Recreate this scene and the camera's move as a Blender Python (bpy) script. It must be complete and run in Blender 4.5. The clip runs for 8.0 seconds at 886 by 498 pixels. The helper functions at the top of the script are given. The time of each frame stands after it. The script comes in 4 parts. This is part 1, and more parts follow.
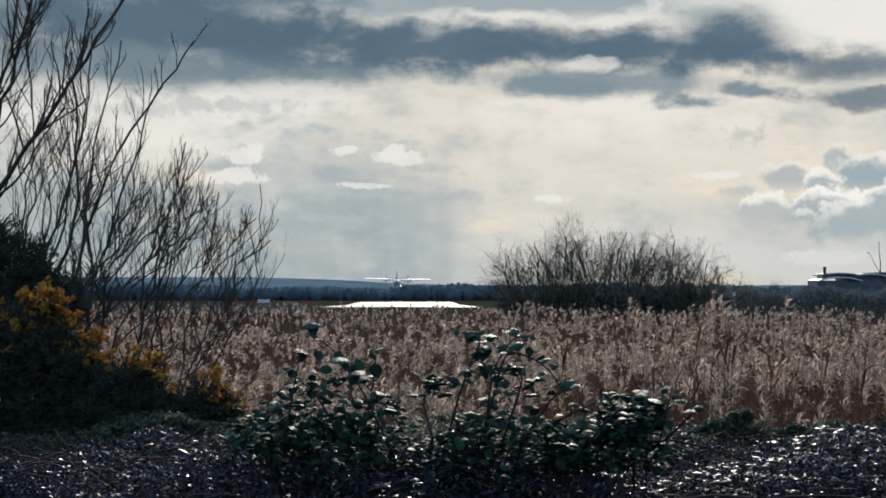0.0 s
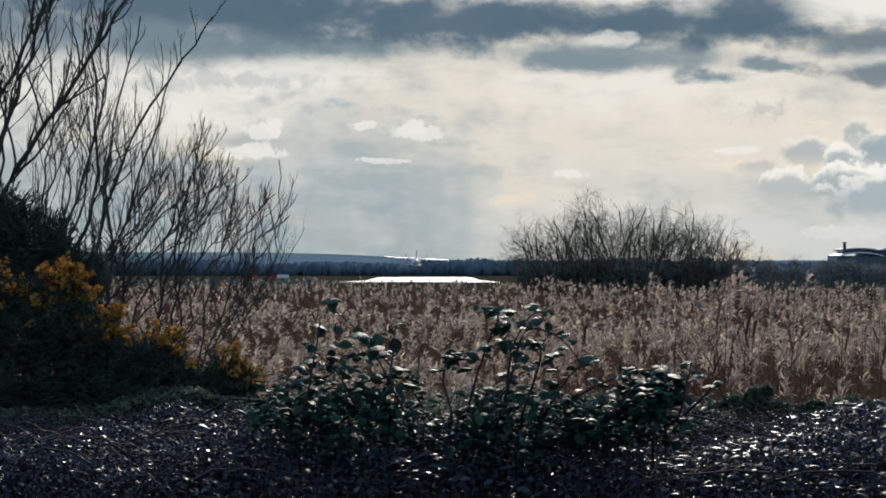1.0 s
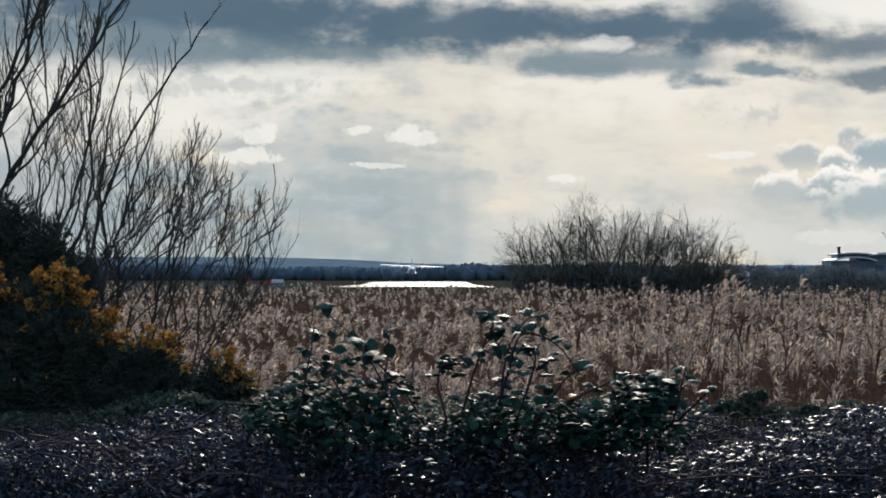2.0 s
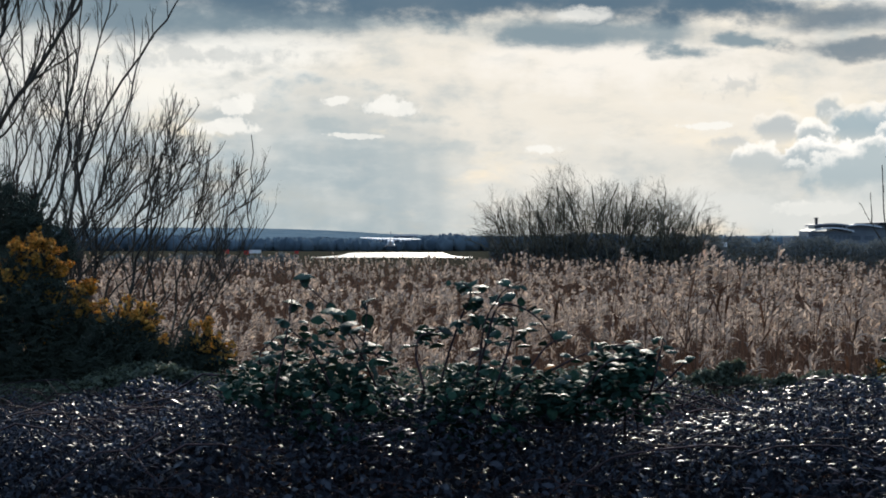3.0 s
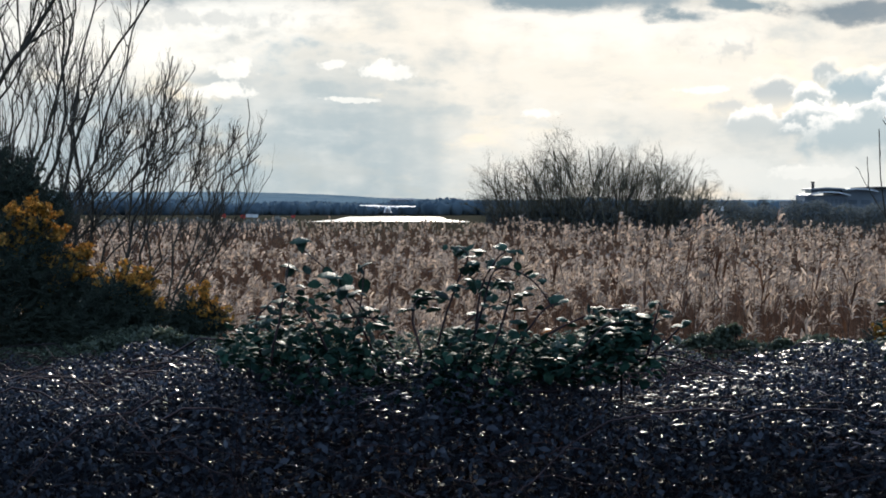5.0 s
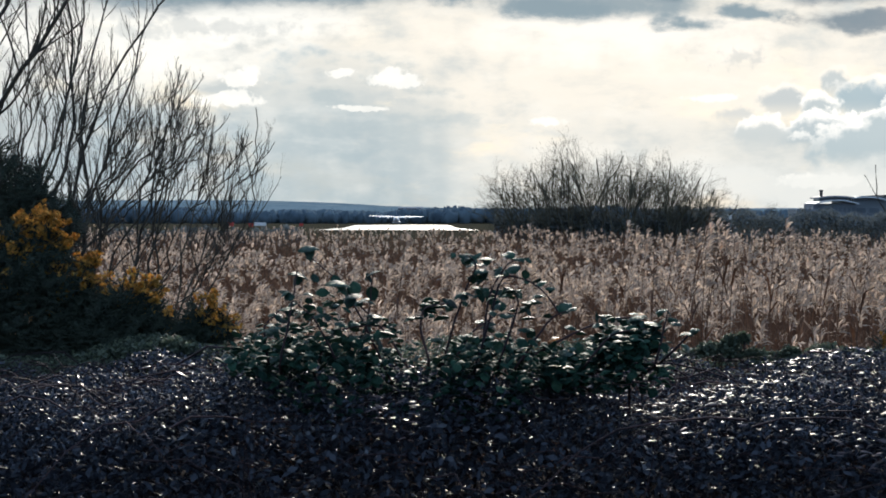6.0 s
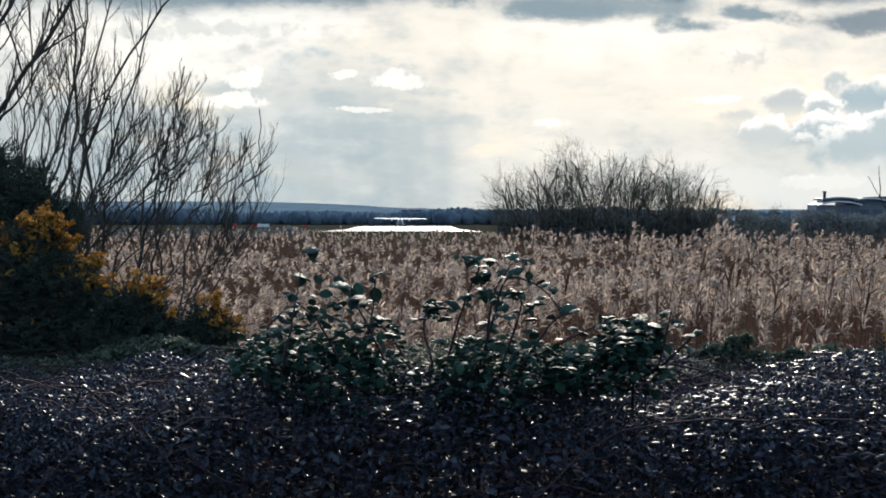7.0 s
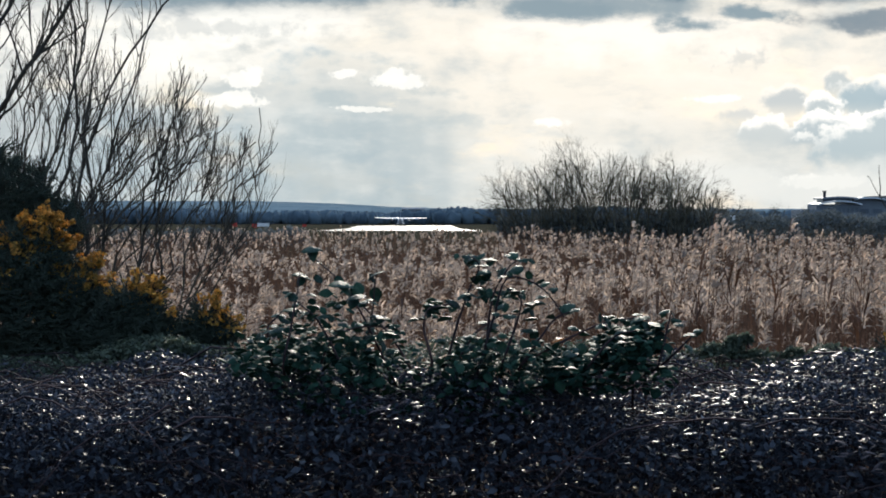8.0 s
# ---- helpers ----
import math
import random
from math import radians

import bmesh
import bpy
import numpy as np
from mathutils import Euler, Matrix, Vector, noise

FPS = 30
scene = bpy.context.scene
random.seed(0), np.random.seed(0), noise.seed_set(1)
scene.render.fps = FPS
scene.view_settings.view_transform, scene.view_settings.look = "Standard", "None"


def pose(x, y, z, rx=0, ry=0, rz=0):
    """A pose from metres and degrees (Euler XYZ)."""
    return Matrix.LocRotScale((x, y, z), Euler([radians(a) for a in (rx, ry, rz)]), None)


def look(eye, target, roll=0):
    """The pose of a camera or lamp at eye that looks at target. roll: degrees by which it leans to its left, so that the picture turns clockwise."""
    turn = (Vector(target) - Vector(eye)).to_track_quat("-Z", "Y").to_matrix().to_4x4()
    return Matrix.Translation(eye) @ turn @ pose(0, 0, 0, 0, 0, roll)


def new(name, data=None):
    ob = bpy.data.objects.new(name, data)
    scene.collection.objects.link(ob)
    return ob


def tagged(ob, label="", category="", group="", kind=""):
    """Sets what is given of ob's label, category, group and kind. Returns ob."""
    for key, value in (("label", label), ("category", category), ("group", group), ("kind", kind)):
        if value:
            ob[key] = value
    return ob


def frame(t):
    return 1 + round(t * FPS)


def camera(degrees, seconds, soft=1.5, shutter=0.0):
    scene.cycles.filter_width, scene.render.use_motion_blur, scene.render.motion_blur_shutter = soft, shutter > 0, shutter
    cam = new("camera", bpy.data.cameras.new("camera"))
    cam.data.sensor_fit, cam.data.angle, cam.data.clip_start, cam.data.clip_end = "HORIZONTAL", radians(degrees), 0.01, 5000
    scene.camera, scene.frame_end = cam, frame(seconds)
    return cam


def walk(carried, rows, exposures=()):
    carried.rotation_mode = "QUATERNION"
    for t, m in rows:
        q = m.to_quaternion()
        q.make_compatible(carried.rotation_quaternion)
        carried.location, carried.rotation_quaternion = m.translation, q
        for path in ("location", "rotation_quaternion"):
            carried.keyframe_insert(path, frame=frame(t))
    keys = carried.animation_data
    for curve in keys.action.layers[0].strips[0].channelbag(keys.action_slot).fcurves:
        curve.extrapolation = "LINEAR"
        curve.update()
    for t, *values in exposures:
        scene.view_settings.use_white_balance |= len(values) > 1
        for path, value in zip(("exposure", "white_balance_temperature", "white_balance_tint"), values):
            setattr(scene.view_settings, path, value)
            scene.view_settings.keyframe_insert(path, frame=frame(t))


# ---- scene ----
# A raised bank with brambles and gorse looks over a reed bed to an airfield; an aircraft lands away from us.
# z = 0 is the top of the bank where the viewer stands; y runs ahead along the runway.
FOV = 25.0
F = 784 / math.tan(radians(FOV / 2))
EYE = 1.6
cam = camera(FOV, 8.0, soft=1.8)
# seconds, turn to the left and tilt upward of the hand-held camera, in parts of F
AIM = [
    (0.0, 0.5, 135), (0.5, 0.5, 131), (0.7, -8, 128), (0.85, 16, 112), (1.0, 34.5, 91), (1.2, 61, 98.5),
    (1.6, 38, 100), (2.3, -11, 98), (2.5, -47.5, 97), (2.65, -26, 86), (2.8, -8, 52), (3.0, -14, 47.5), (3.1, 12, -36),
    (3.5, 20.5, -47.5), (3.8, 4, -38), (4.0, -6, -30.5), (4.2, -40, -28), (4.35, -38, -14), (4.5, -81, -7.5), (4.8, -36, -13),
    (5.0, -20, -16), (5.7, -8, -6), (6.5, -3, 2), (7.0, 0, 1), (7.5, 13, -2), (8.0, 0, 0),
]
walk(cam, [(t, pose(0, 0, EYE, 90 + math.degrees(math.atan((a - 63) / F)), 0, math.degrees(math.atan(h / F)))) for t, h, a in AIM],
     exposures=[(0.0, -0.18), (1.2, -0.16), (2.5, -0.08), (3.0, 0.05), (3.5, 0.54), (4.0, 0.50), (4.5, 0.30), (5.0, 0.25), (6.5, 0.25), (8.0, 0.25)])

# ---- light ----
SUN_AZ, SUN_EL = 4.0, 26.0      # degrees right of ahead, above the horizon
sun = new("sun", bpy.data.lights.new("sun", "SUN"))
sun.data.energy, sun.data.angle, sun.data.color = 2.8, radians(2.0), (1.0, 0.93, 0.82)
sun.matrix_world = look((60 * math.sin(radians(SUN_AZ)), 60 * math.cos(radians(SUN_AZ)), 60 * math.tan(radians(SUN_EL))), (0, 0, 0))


class Nodes:
    """Shortcuts for building a node tree."""

    def __init__(self, tree):
        self.t = tree

    def node(self, kind, ins=()):
        n = self.t.nodes.new(kind)
        for k, v in dict(ins).items():
            self.put(n.inputs[k], v)
        return n

    def put(self, socket, v):
        if isinstance(v, bpy.types.NodeSocket):
            self.t.links.new(v, socket)
        else:
            socket.default_value = v

    def m(self, op, a, b=0.0, c=0.0):
        n = self.node("ShaderNodeMath", {0: a, 1: b, 2: c})
        n.operation = op
        return n.outputs[0]

    def noise(self, vec, scale, detail=4.0, rough=0.55, dist=0.0):
        return self.node("ShaderNodeTexNoise", {"Vector": vec, "Scale": scale, "Detail": detail, "Roughness": rough, "Distortion": dist})

    def step(self, v, lo, hi, a=0.0, b=1.0):
        n = self.node("ShaderNodeMapRange", {"Value": v, "From Min": lo, "From Max": hi, "To Min": a, "To Max": b})
        n.interpolation_type = "SMOOTHSTEP"
        return n.outputs[0]

    def mix(self, f, a, b, mode="MIX"):
        n = self.node("ShaderNodeMix")
        n.data_type, n.blend_type = "RGBA", mode
        self.put(n.inputs[0], f)
        self.put(n.inputs[6], a if isinstance(a, bpy.types.NodeSocket) else (*a, 1))
        self.put(n.inputs[7], b if isinstance(b, bpy.types.NodeSocket) else (*b, 1))
        return n.outputs[2]


def make_sky():
    world = bpy.data.worlds.new("sky")
    scene.world = world
    world.use_nodes = True
    world.node_tree.nodes.clear()
    k = Nodes(world.node_tree)
    way = k.node("ShaderNodeTexCoord").outputs["Generated"]
    sep = k.node("ShaderNodeSeparateXYZ", {0: way}).outputs
    u = k.m("MULTIPLY", k.m("ARCTAN2", sep[0], sep[1]), F / 100)
    v = k.m("MULTIPLY", k.m("ARCSINE", sep[2]), F / 100)
    at = k.node("ShaderNodeCombineXYZ", {0: u, 1: v}).outputs[0]
    wide = k.node("ShaderNodeCombineXYZ", {0: k.m("MULTIPLY", u, 0.35), 1: v, 2: 3.7}).outputs[0]
    puff = k.node("ShaderNodeSeparateColor", {0: k.noise(at, 1.6, 6, 0.6).outputs["Color"]}).outputs
    roll = k.node("ShaderNodeSeparateColor", {0: k.noise(wide, 0.9, 7, 0.62).outputs["Color"]}).outputs
    streak = k.noise(wide, 2.6, 5, 0.6).outputs[0]

    torn = k.noise(k.node("ShaderNodeCombineXYZ", {0: k.m("MULTIPLY", u, 0.6), 1: v, 2: 1.3}).outputs[0], 1.7, 7, 0.58).outputs[0]
    billow = k.noise(at, 2.8, 6, 0.55).outputs[0]
    tuft = k.noise(at, 6.5, 5, 0.55).outputs[0]

    def blob(u0, v0, ru, rv, soft, warp=0.5, slant=0.0, rolled=True, tear=1.5, grain=None):
        """A cloud's cover: 1 inside, 0 outside, with a torn edge."""
        n = roll if rolled else puff
        du = k.m("ADD", k.m("SUBTRACT", u, u0), k.m("MULTIPLY_ADD", n[0], 2 * warp, -warp))
        dv = k.m("ADD", k.m("SUBTRACT", v, v0), k.m("MULTIPLY_ADD", n[1], 1.4 * warp, -0.7 * warp))
        dv = k.m("ADD", dv, k.m("MULTIPLY", du, slant))
        a, b = k.m("DIVIDE", du, ru), k.m("DIVIDE", dv, rv)
        d = k.m("SQRT", k.m("ADD", k.m("MULTIPLY", a, a), k.m("MULTIPLY", b, b)))
        d = k.m("ADD", d, k.m("MULTIPLY_ADD", grain or (torn if rolled else billow), 2 * tear, -tear))
        return k.step(d, 1 + soft, 1 - soft)

    # clear air high up, grey winter cloud ahead; unseen dome brightened blue as fill
    sky = k.node("ShaderNodeTexSky")
    sky.sky_type, sky.sun_disc, sky.dust_density = "NISHITA", False, 2.0
    sky.sun_elevation, sky.sun_rotation = radians(SUN_EL), radians(SUN_AZ)
    clear = k.mix(1.0, sky.outputs[0], (0.07, 0.07, 0.07), "MULTIPLY")
    ahead = k.step(k.m("ABSOLUTE", u), 40, 9)
    low = k.step(v, 30, 8)
    cloud_and_fill = k.mix(k.m("MULTIPLY", ahead, low), (0.33, 0.52, 0.83), (0.56, 0.59, 0.58))
    c = k.mix(k.step(roll[2], 0.35, 0.5, 0.75, 1.0), clear, cloud_and_fill)
    # glow of the hidden sun, rain haze and broken bright cloud
    glow, bright = (0.88, 0.82, 0.72), (0.95, 0.93, 0.87)
    for a, share, tone in (((2.8, 3.0, 5.8, 2.2, 0.6, 0.7), 0.9, glow), ((-6.6, 2.9, 3.0, 0.8, 0.5, 0.7), 0.75, bright), ((-3.6, 3.35, 1.9, 0.33, 0.5, 0.5), 0.8, bright),
                           ((-1.8, 0.5, 2.1, 1.75, 0.4, 0.35), 0.75, (0.36, 0.45, 0.49)), ((-6.6, 0.9, 3.0, 1.0, 0.5, 0.5), 0.7, (0.36, 0.45, 0.50)),
                           ((5.4, 0.7, 5.5, 0.9, 0.6, 0.6), 0.5, (0.70, 0.70, 0.66)), ((3.2, 3.1, 2.4, 0.45, 0.6, 0.6), 0.6, (1.0, 0.95, 0.88))):
        c = k.mix(k.m("MULTIPLY", blob(*a), share), c, tone)
    c = k.mix(k.step(streak, 0.45, 0.75, 0.0, 0.25), c, bright)
    c = k.mix(k.step(streak, 0.48, 0.25, 0.0, 0.22), c, (0.42, 0.49, 0.52))
    for a in ((-3.5, 2.36, 0.34, 0.15), (-3.35, 2.43, 0.16, 0.17), (-3.8, 1.98, 0.62, 0.11), (-3.6, 2.04, 0.3, 0.13), (-0.8, 2.34, 0.48, 0.13), (-0.85, 2.42, 0.22, 0.14),
              (-1.75, 2.46, 0.24, 0.09), (-1.4, 1.85, 0.5, 0.05), (6.7, 0.55, 0.8, 0.12), (4.8, 2.0, 0.5, 0.06), (1.9, 1.6, 0.3, 0.08)):
        c = k.mix(k.m("MULTIPLY", blob(*a, 0.24, 0.10, 0.0, False, 0.9, tuft), 0.85), c, bright)
    # falling rain in slanting shafts, with a clean edge towards the brighter air
    fall = k.noise(k.node("ShaderNodeCombineXYZ", {0: k.m("MULTIPLY_ADD", v, 0.12, u), 1: k.m("MULTIPLY", v, 0.10), 2: 8.1}).outputs[0], 0.8, 3, 0.5).outputs[0]
    shaft = k.m("MULTIPLY", k.m("MULTIPLY", k.step(u, 0.35, -0.10), k.step(u, -4.6, -2.2)), k.step(v, 3.0, 1.2))
    c = k.mix(k.m("MULTIPLY", shaft, k.step(fall, 0.30, 0.62, 0.42, 0.10)), c, (0.36, 0.44, 0.48))
    c = k.mix(k.m("MULTIPLY", k.step(fall, 0.48, 0.70, 0.0, 0.12), k.step(v, 3.6, 2.0)), c, bright)
    for a in ((5.2, 2.7, 0.4, 0.13), (-4.2, 3.2, 1.3, 0.11), (-7.4, 2.55, 0.9, 0.22), (-7.2, 1.5, 0.9, 0.3)):
        c = k.mix(k.m("MULTIPLY", blob(*a, 0.6, 0.3, 0.0, False, 3.0), 0.5), c, (0.50, 0.53, 0.53))
    # heaped cloud, far lobes first: a lit rim over a blue-grey body
    for u0, v0, ru, rv, rim, tone in ((5.2, 1.75, 0.4, 0.16, 0.0, (0.62, 0.63, 0.61)), (6.94, 2.28, 0.26, 0.27, 0.2, (0.50, 0.55, 0.56)), (7.5, 2.0, 0.62, 0.30, 0.4, (0.36, 0.46, 0.51)),
                                      (8.3, 2.06, 0.7, 0.34, 0.4, (0.34, 0.44, 0.50)), (6.05, 2.0, 0.38, 0.26, 0.3, (0.50, 0.54, 0.55)), (6.63, 1.82, 0.32, 0.22, 0.8, (0.46, 0.52, 0.54)),
                                      (8.15, 1.76, 0.45, 0.42, 1.0, (0.42, 0.50, 0.54)), (6.8, 1.40, 0.80, 0.34, 1.0, (0.42, 0.49, 0.52)), (5.65, 1.42, 0.42, 0.28, 0.8, (0.54, 0.58, 0.58)),
                                      (7.7, 1.18, 1.15, 0.50, 0.9, (0.42, 0.50, 0.53)), (9.0, 1.3, 0.9, 0.6, 1.0, (0.40, 0.47, 0.51))):
        if rim:   # the sun stands above: only the upper edge is lit
            lit = k.step(v, v0 - 0.5 * rv, v0 + 0.5 * rv, 0.0, rim)
            c = k.mix(k.m("MULTIPLY", blob(u0, v0 + 0.02, ru * 1.08, rv * 1.14, 0.12, 0.2, 0.0, False, 0.8), lit), c, (1.05, 1.02, 0.96))
        body = k.step(v, v0 - 1.5 * rv, v0 - 0.1 * rv, 0.25, 0.92)
        c = k.mix(k.m("MULTIPLY", blob(u0, v0 - 0.08, ru, rv, 0.30, 0.2, 0.0, False, 0.8), body), c, tone)
    c = k.mix(k.m("MULTIPLY", blob(7.0, 0.45, 3.0, 0.40, 0.5, 0.3), 0.75), c, (0.74, 0.75, 0.72))
    # upper decks
    c = k.mix(blob(0.0, 6.6, 16, 1.9, 0.12, 0.7, 0.0, True, 0.2), c, (0.40, 0.47, 0.50))
    for a, share in (((-2.3, 4.88, 0.8, 0.13), 0.95), ((0.8, 4.75, 1.6, 0.16), 0.8), ((3.3, 4.65, 1.4, 0.28), 0.8), ((7.2, 4.6, 1.8, 0.55), 0.95), ((5.2, 5.1, 1.2, 0.2), 0.6)):
        c = k.mix(k.m("MULTIPLY", blob(*a, 0.5, 0.4), share), c, bright)
    c = k.mix(k.m("MULTIPLY", blob(6.9, 4.75, 0.5, 0.2, 0.6, 0.4), 0.4), c, (0.5, 0.54, 0.55))
    dark, mid = (0.105, 0.170, 0.232), (0.235, 0.310, 0.355)
    for a, tone, share in (((-2.7, 3.87, 2.4, 0.22), mid, 0.85), ((2.6, 3.68, 2.2, 0.26), mid, 0.9), ((-5.4, 4.6, 3.6, 0.95), dark, 0.97), ((-3.2, 4.3, 1.6, 0.42), dark, 0.95), ((-0.2, 4.33, 3.2, 0.36), dark, 0.97),
                           ((3.4, 4.25, 2.6, 0.33), dark, 0.97), ((5.0, 4.4, 1.0, 0.42), dark, 0.95), ((6.9, 3.95, 1.3, 0.25), dark, 0.85), ((5.5, 3.55, 0.6, 0.12), mid, 0.95), ((7.2, 3.36, 0.75, 0.19), dark, 0.8),
                           ((4.4, 3.28, 0.6, 0.15), mid, 0.95), ((1.9, 3.62, 1.1, 0.12), mid, 0.8), ((-5.6, 3.9, 2.8, 0.3), mid, 0.7)):
        c = k.mix(k.m("MULTIPLY", blob(*a, 0.58, 0.40, 0.02, True, 1.15 if a[3] > 0.2 else 2.2), share), c, tone)
    c = k.mix(k.m("MULTIPLY", blob(7.1, 4.75, 0.95, 0.34, 0.4, 0.4), 0.85), c, bright)
    c = k.mix(k.m("MULTIPLY", blob(2.35, 3.98, 0.5, 0.10, 0.6, 0.4, 0.0, True, 3.0), 0.7), c, bright)
    bg = k.node("ShaderNodeBackground", {"Color": c, "Strength": 1.0})
    k.t.links.new(bg.outputs[0], k.node("ShaderNodeOutputWorld").inputs[0])


make_sky()


# ---- materials ----
def material(name, base, dark, rough=0.7, scale=8.0, spec=0.4, bump=0.2, through_light=0.0, rand=0.0, stain=None, metal=0.0, glossy=1.0):
    """A two-scale varied surface: base and dark tone, fine grain, broad stains, relief; leaves let some light through."""
    mat = bpy.data.materials.new(name)
    mat.use_nodes = True
    mat.node_tree.nodes.clear()
    k = Nodes(mat.node_tree)
    at = k.node("ShaderNodeTexCoord").outputs["Object"]
    fine, broad = k.noise(at, scale, 6, 0.65).outputs[0], k.noise(at, scale * 0.13, 4, 0.5).outputs[0]
    f = k.m("ADD", k.m("MULTIPLY", k.step(fine, 0.3, 0.7), 0.55), k.m("MULTIPLY", k.step(broad, 0.3, 0.7), 0.45))
    col = k.mix(f, dark, base)
    if stain:
        col = k.mix(k.step(k.noise(at, scale * 0.4, 5, 0.6, 0.6).outputs[0], 0.52, 0.68), col, stain)
    if rand:
        r = k.m("ADD", k.node("ShaderNodeNewGeometry").outputs["Random Per Island"], k.node("ShaderNodeObjectInfo").outputs["Random"])
        r = k.m("FRACT", r)
        col = k.mix(1.0, col, k.node("ShaderNodeCombineColor", {0: k.m("MULTIPLY_ADD", r, 2 * rand, 1 - rand), 1: k.m("MULTIPLY_ADD", r, 1.8 * rand, 1 - 0.9 * rand), 2: k.m("MULTIPLY_ADD", r, 1.5 * rand, 1 - 0.75 * rand)}).outputs[0], "MULTIPLY")
    if glossy < 1.0:   # only some pieces, in drifts, keep a shine
        r2 = k.m("FRACT", k.m("MULTIPLY", k.node("ShaderNodeNewGeometry").outputs["Random Per Island"], 37.0))
        drift = k.step(k.noise(at, 1.9, 3, 0.5).outputs[0], 0.42, 0.58)
        spec = k.m("MULTIPLY_ADD", k.m("MULTIPLY", k.m("LESS_THAN", r2, glossy), drift), spec, 0.03)
    b = k.node("ShaderNodeBsdfPrincipled", {"Base Color": col, "Roughness": k.step(fine, 0.2, 0.8, rough * 0.8, min(1.0, rough * 1.2)), "Specular IOR Level": spec, "Metallic": metal})
    if bump:
        bp = k.node("ShaderNodeBump", {"Strength": bump, "Distance": 0.02, "Height": fine})
        k.t.links.new(bp.outputs[0], b.inputs["Normal"])
    last = b.outputs[0]
    if through_light:
        tr = k.node("ShaderNodeBsdfTranslucent", {"Color": col})
        last = k.node("ShaderNodeMixShader", {0: through_light, 1: last, 2: tr.outputs[0]}).outputs[0]
    k.t.links.new(last, k.node("ShaderNodeOutputMaterial").inputs[0])
    return mat


M_EARTH = material("earth", (0.06, 0.045, 0.035), (0.02, 0.017, 0.015), 0.95, 3.0, 0.0, 0.6)
M_GRASS = material("airfield_grass", (0.06, 0.055, 0.035), (0.035, 0.034, 0.024), 0.95, 0.4, 0.0, 0.0, stain=(0.085, 0.055, 0.038))
M_RUNWAY = material("wet_asphalt", (0.06, 0.06, 0.06), (0.035, 0.035, 0.04), 0.34, 0.5, 0.6, 0.15)
M_PAINT = material("runway_paint", (0.75, 0.75, 0.72), (0.55, 0.55, 0.52), 0.5, 1.5, 0.5, 0.1)
M_REED = material("dry_reed_stem", (0.245, 0.125, 0.068), (0.085, 0.043, 0.029), 0.8, 5.0, 0.15, 0.0, 0.15, 0.4)
M_PLUME = material("reed_plume", (0.72, 0.57, 0.45), (0.40, 0.29, 0.21), 0.9, 9.0, 0.1, 0.0, 0.6, 0.55)
M_BARK = material("winter_bark", (0.080, 0.068, 0.046), (0.03, 0.026, 0.022), 0.8, 30.0, 0.3, 0.3, 0.0, 0.25)
M_TWIG = material("far_twig", (0.13, 0.118, 0.08), (0.065, 0.058, 0.042), 0.85, 3.0, 0.2, 0.0, 0.0, 0.25)
# Distance haze put into the base: woodland tones turned paler and bluish.
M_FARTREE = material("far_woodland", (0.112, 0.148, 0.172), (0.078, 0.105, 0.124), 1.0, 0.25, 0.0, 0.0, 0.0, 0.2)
# Bluish cast for thin haze at 200 m is part of this base colour.
M_SCRUB = material("dark_scrub", (0.18, 0.198, 0.195), (0.12, 0.135, 0.136), 1.0, 1.5, 0.0, 0.0, 0.35, 0.2)
# Blue-grey of the hills carries the haze of distance in the colour itself.
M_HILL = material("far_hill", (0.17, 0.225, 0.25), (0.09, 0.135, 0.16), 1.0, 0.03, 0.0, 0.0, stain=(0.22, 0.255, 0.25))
M_WHITE = material("white_aircraft_paint", (0.80, 0.80, 0.79), (0.70, 0.70, 0.70), 0.55, 0.8, 0.5, 0.0)
M_STEEL = material("grey_cladding", (0.18, 0.205, 0.225), (0.13, 0.15, 0.17), 0.5, 0.3, 0.4, 0.05)
M_ROOF = material("pale_metal_roof", (0.62, 0.63, 0.63), (0.50, 0.51, 0.52), 0.35, 0.4, 0.5, 0.05)
M_WINDOW = material("dull_glazing", (0.13, 0.15, 0.17), (0.10, 0.12, 0.14), 0.5, 1.0, 0.3, 0.0)
M_SLATE = material("weathered_sheet_roof", (0.30, 0.31, 0.32), (0.22, 0.23, 0.24), 1.0, 0.5, 0.0, 0.0)
M_GLASS = material("dark_glazing", (0.03, 0.04, 0.05), (0.02, 0.025, 0.03), 0.12, 1.0, 0.6, 0.0)
M_RED = material("red_paint", (0.55, 0.05, 0.03), (0.40, 0.03, 0.02), 0.45, 2.0, 0.5, 0.05)
M_LEAF = material("bramble_leaf", (0.024, 0.058, 0.036), (0.012, 0.030, 0.022), 0.48, 25.0, 0.24, 0.25, 0.10, 0.5, glossy=0.6)
# Copy of bramble_leaf for the mounds, with shade put in: slightly darker, less shine.
M_MOUND = material("shaded_bramble_leaf", (0.022, 0.054, 0.036), (0.012, 0.030, 0.022), 0.55, 25.0, 0.40, 0.25, 0.12, 0.5, glossy=0.22)
M_AUTUMN = material("turning_leaf", (0.45, 0.20, 0.05), (0.26, 0.09, 0.03), 0.45, 25.0, 0.5, 0.2, 0.35, 0.3)
# Blue-grey base: the bluish veil over the hedge's shade is put into the colour.
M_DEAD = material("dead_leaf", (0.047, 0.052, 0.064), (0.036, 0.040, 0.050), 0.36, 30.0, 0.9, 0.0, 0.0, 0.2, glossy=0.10)
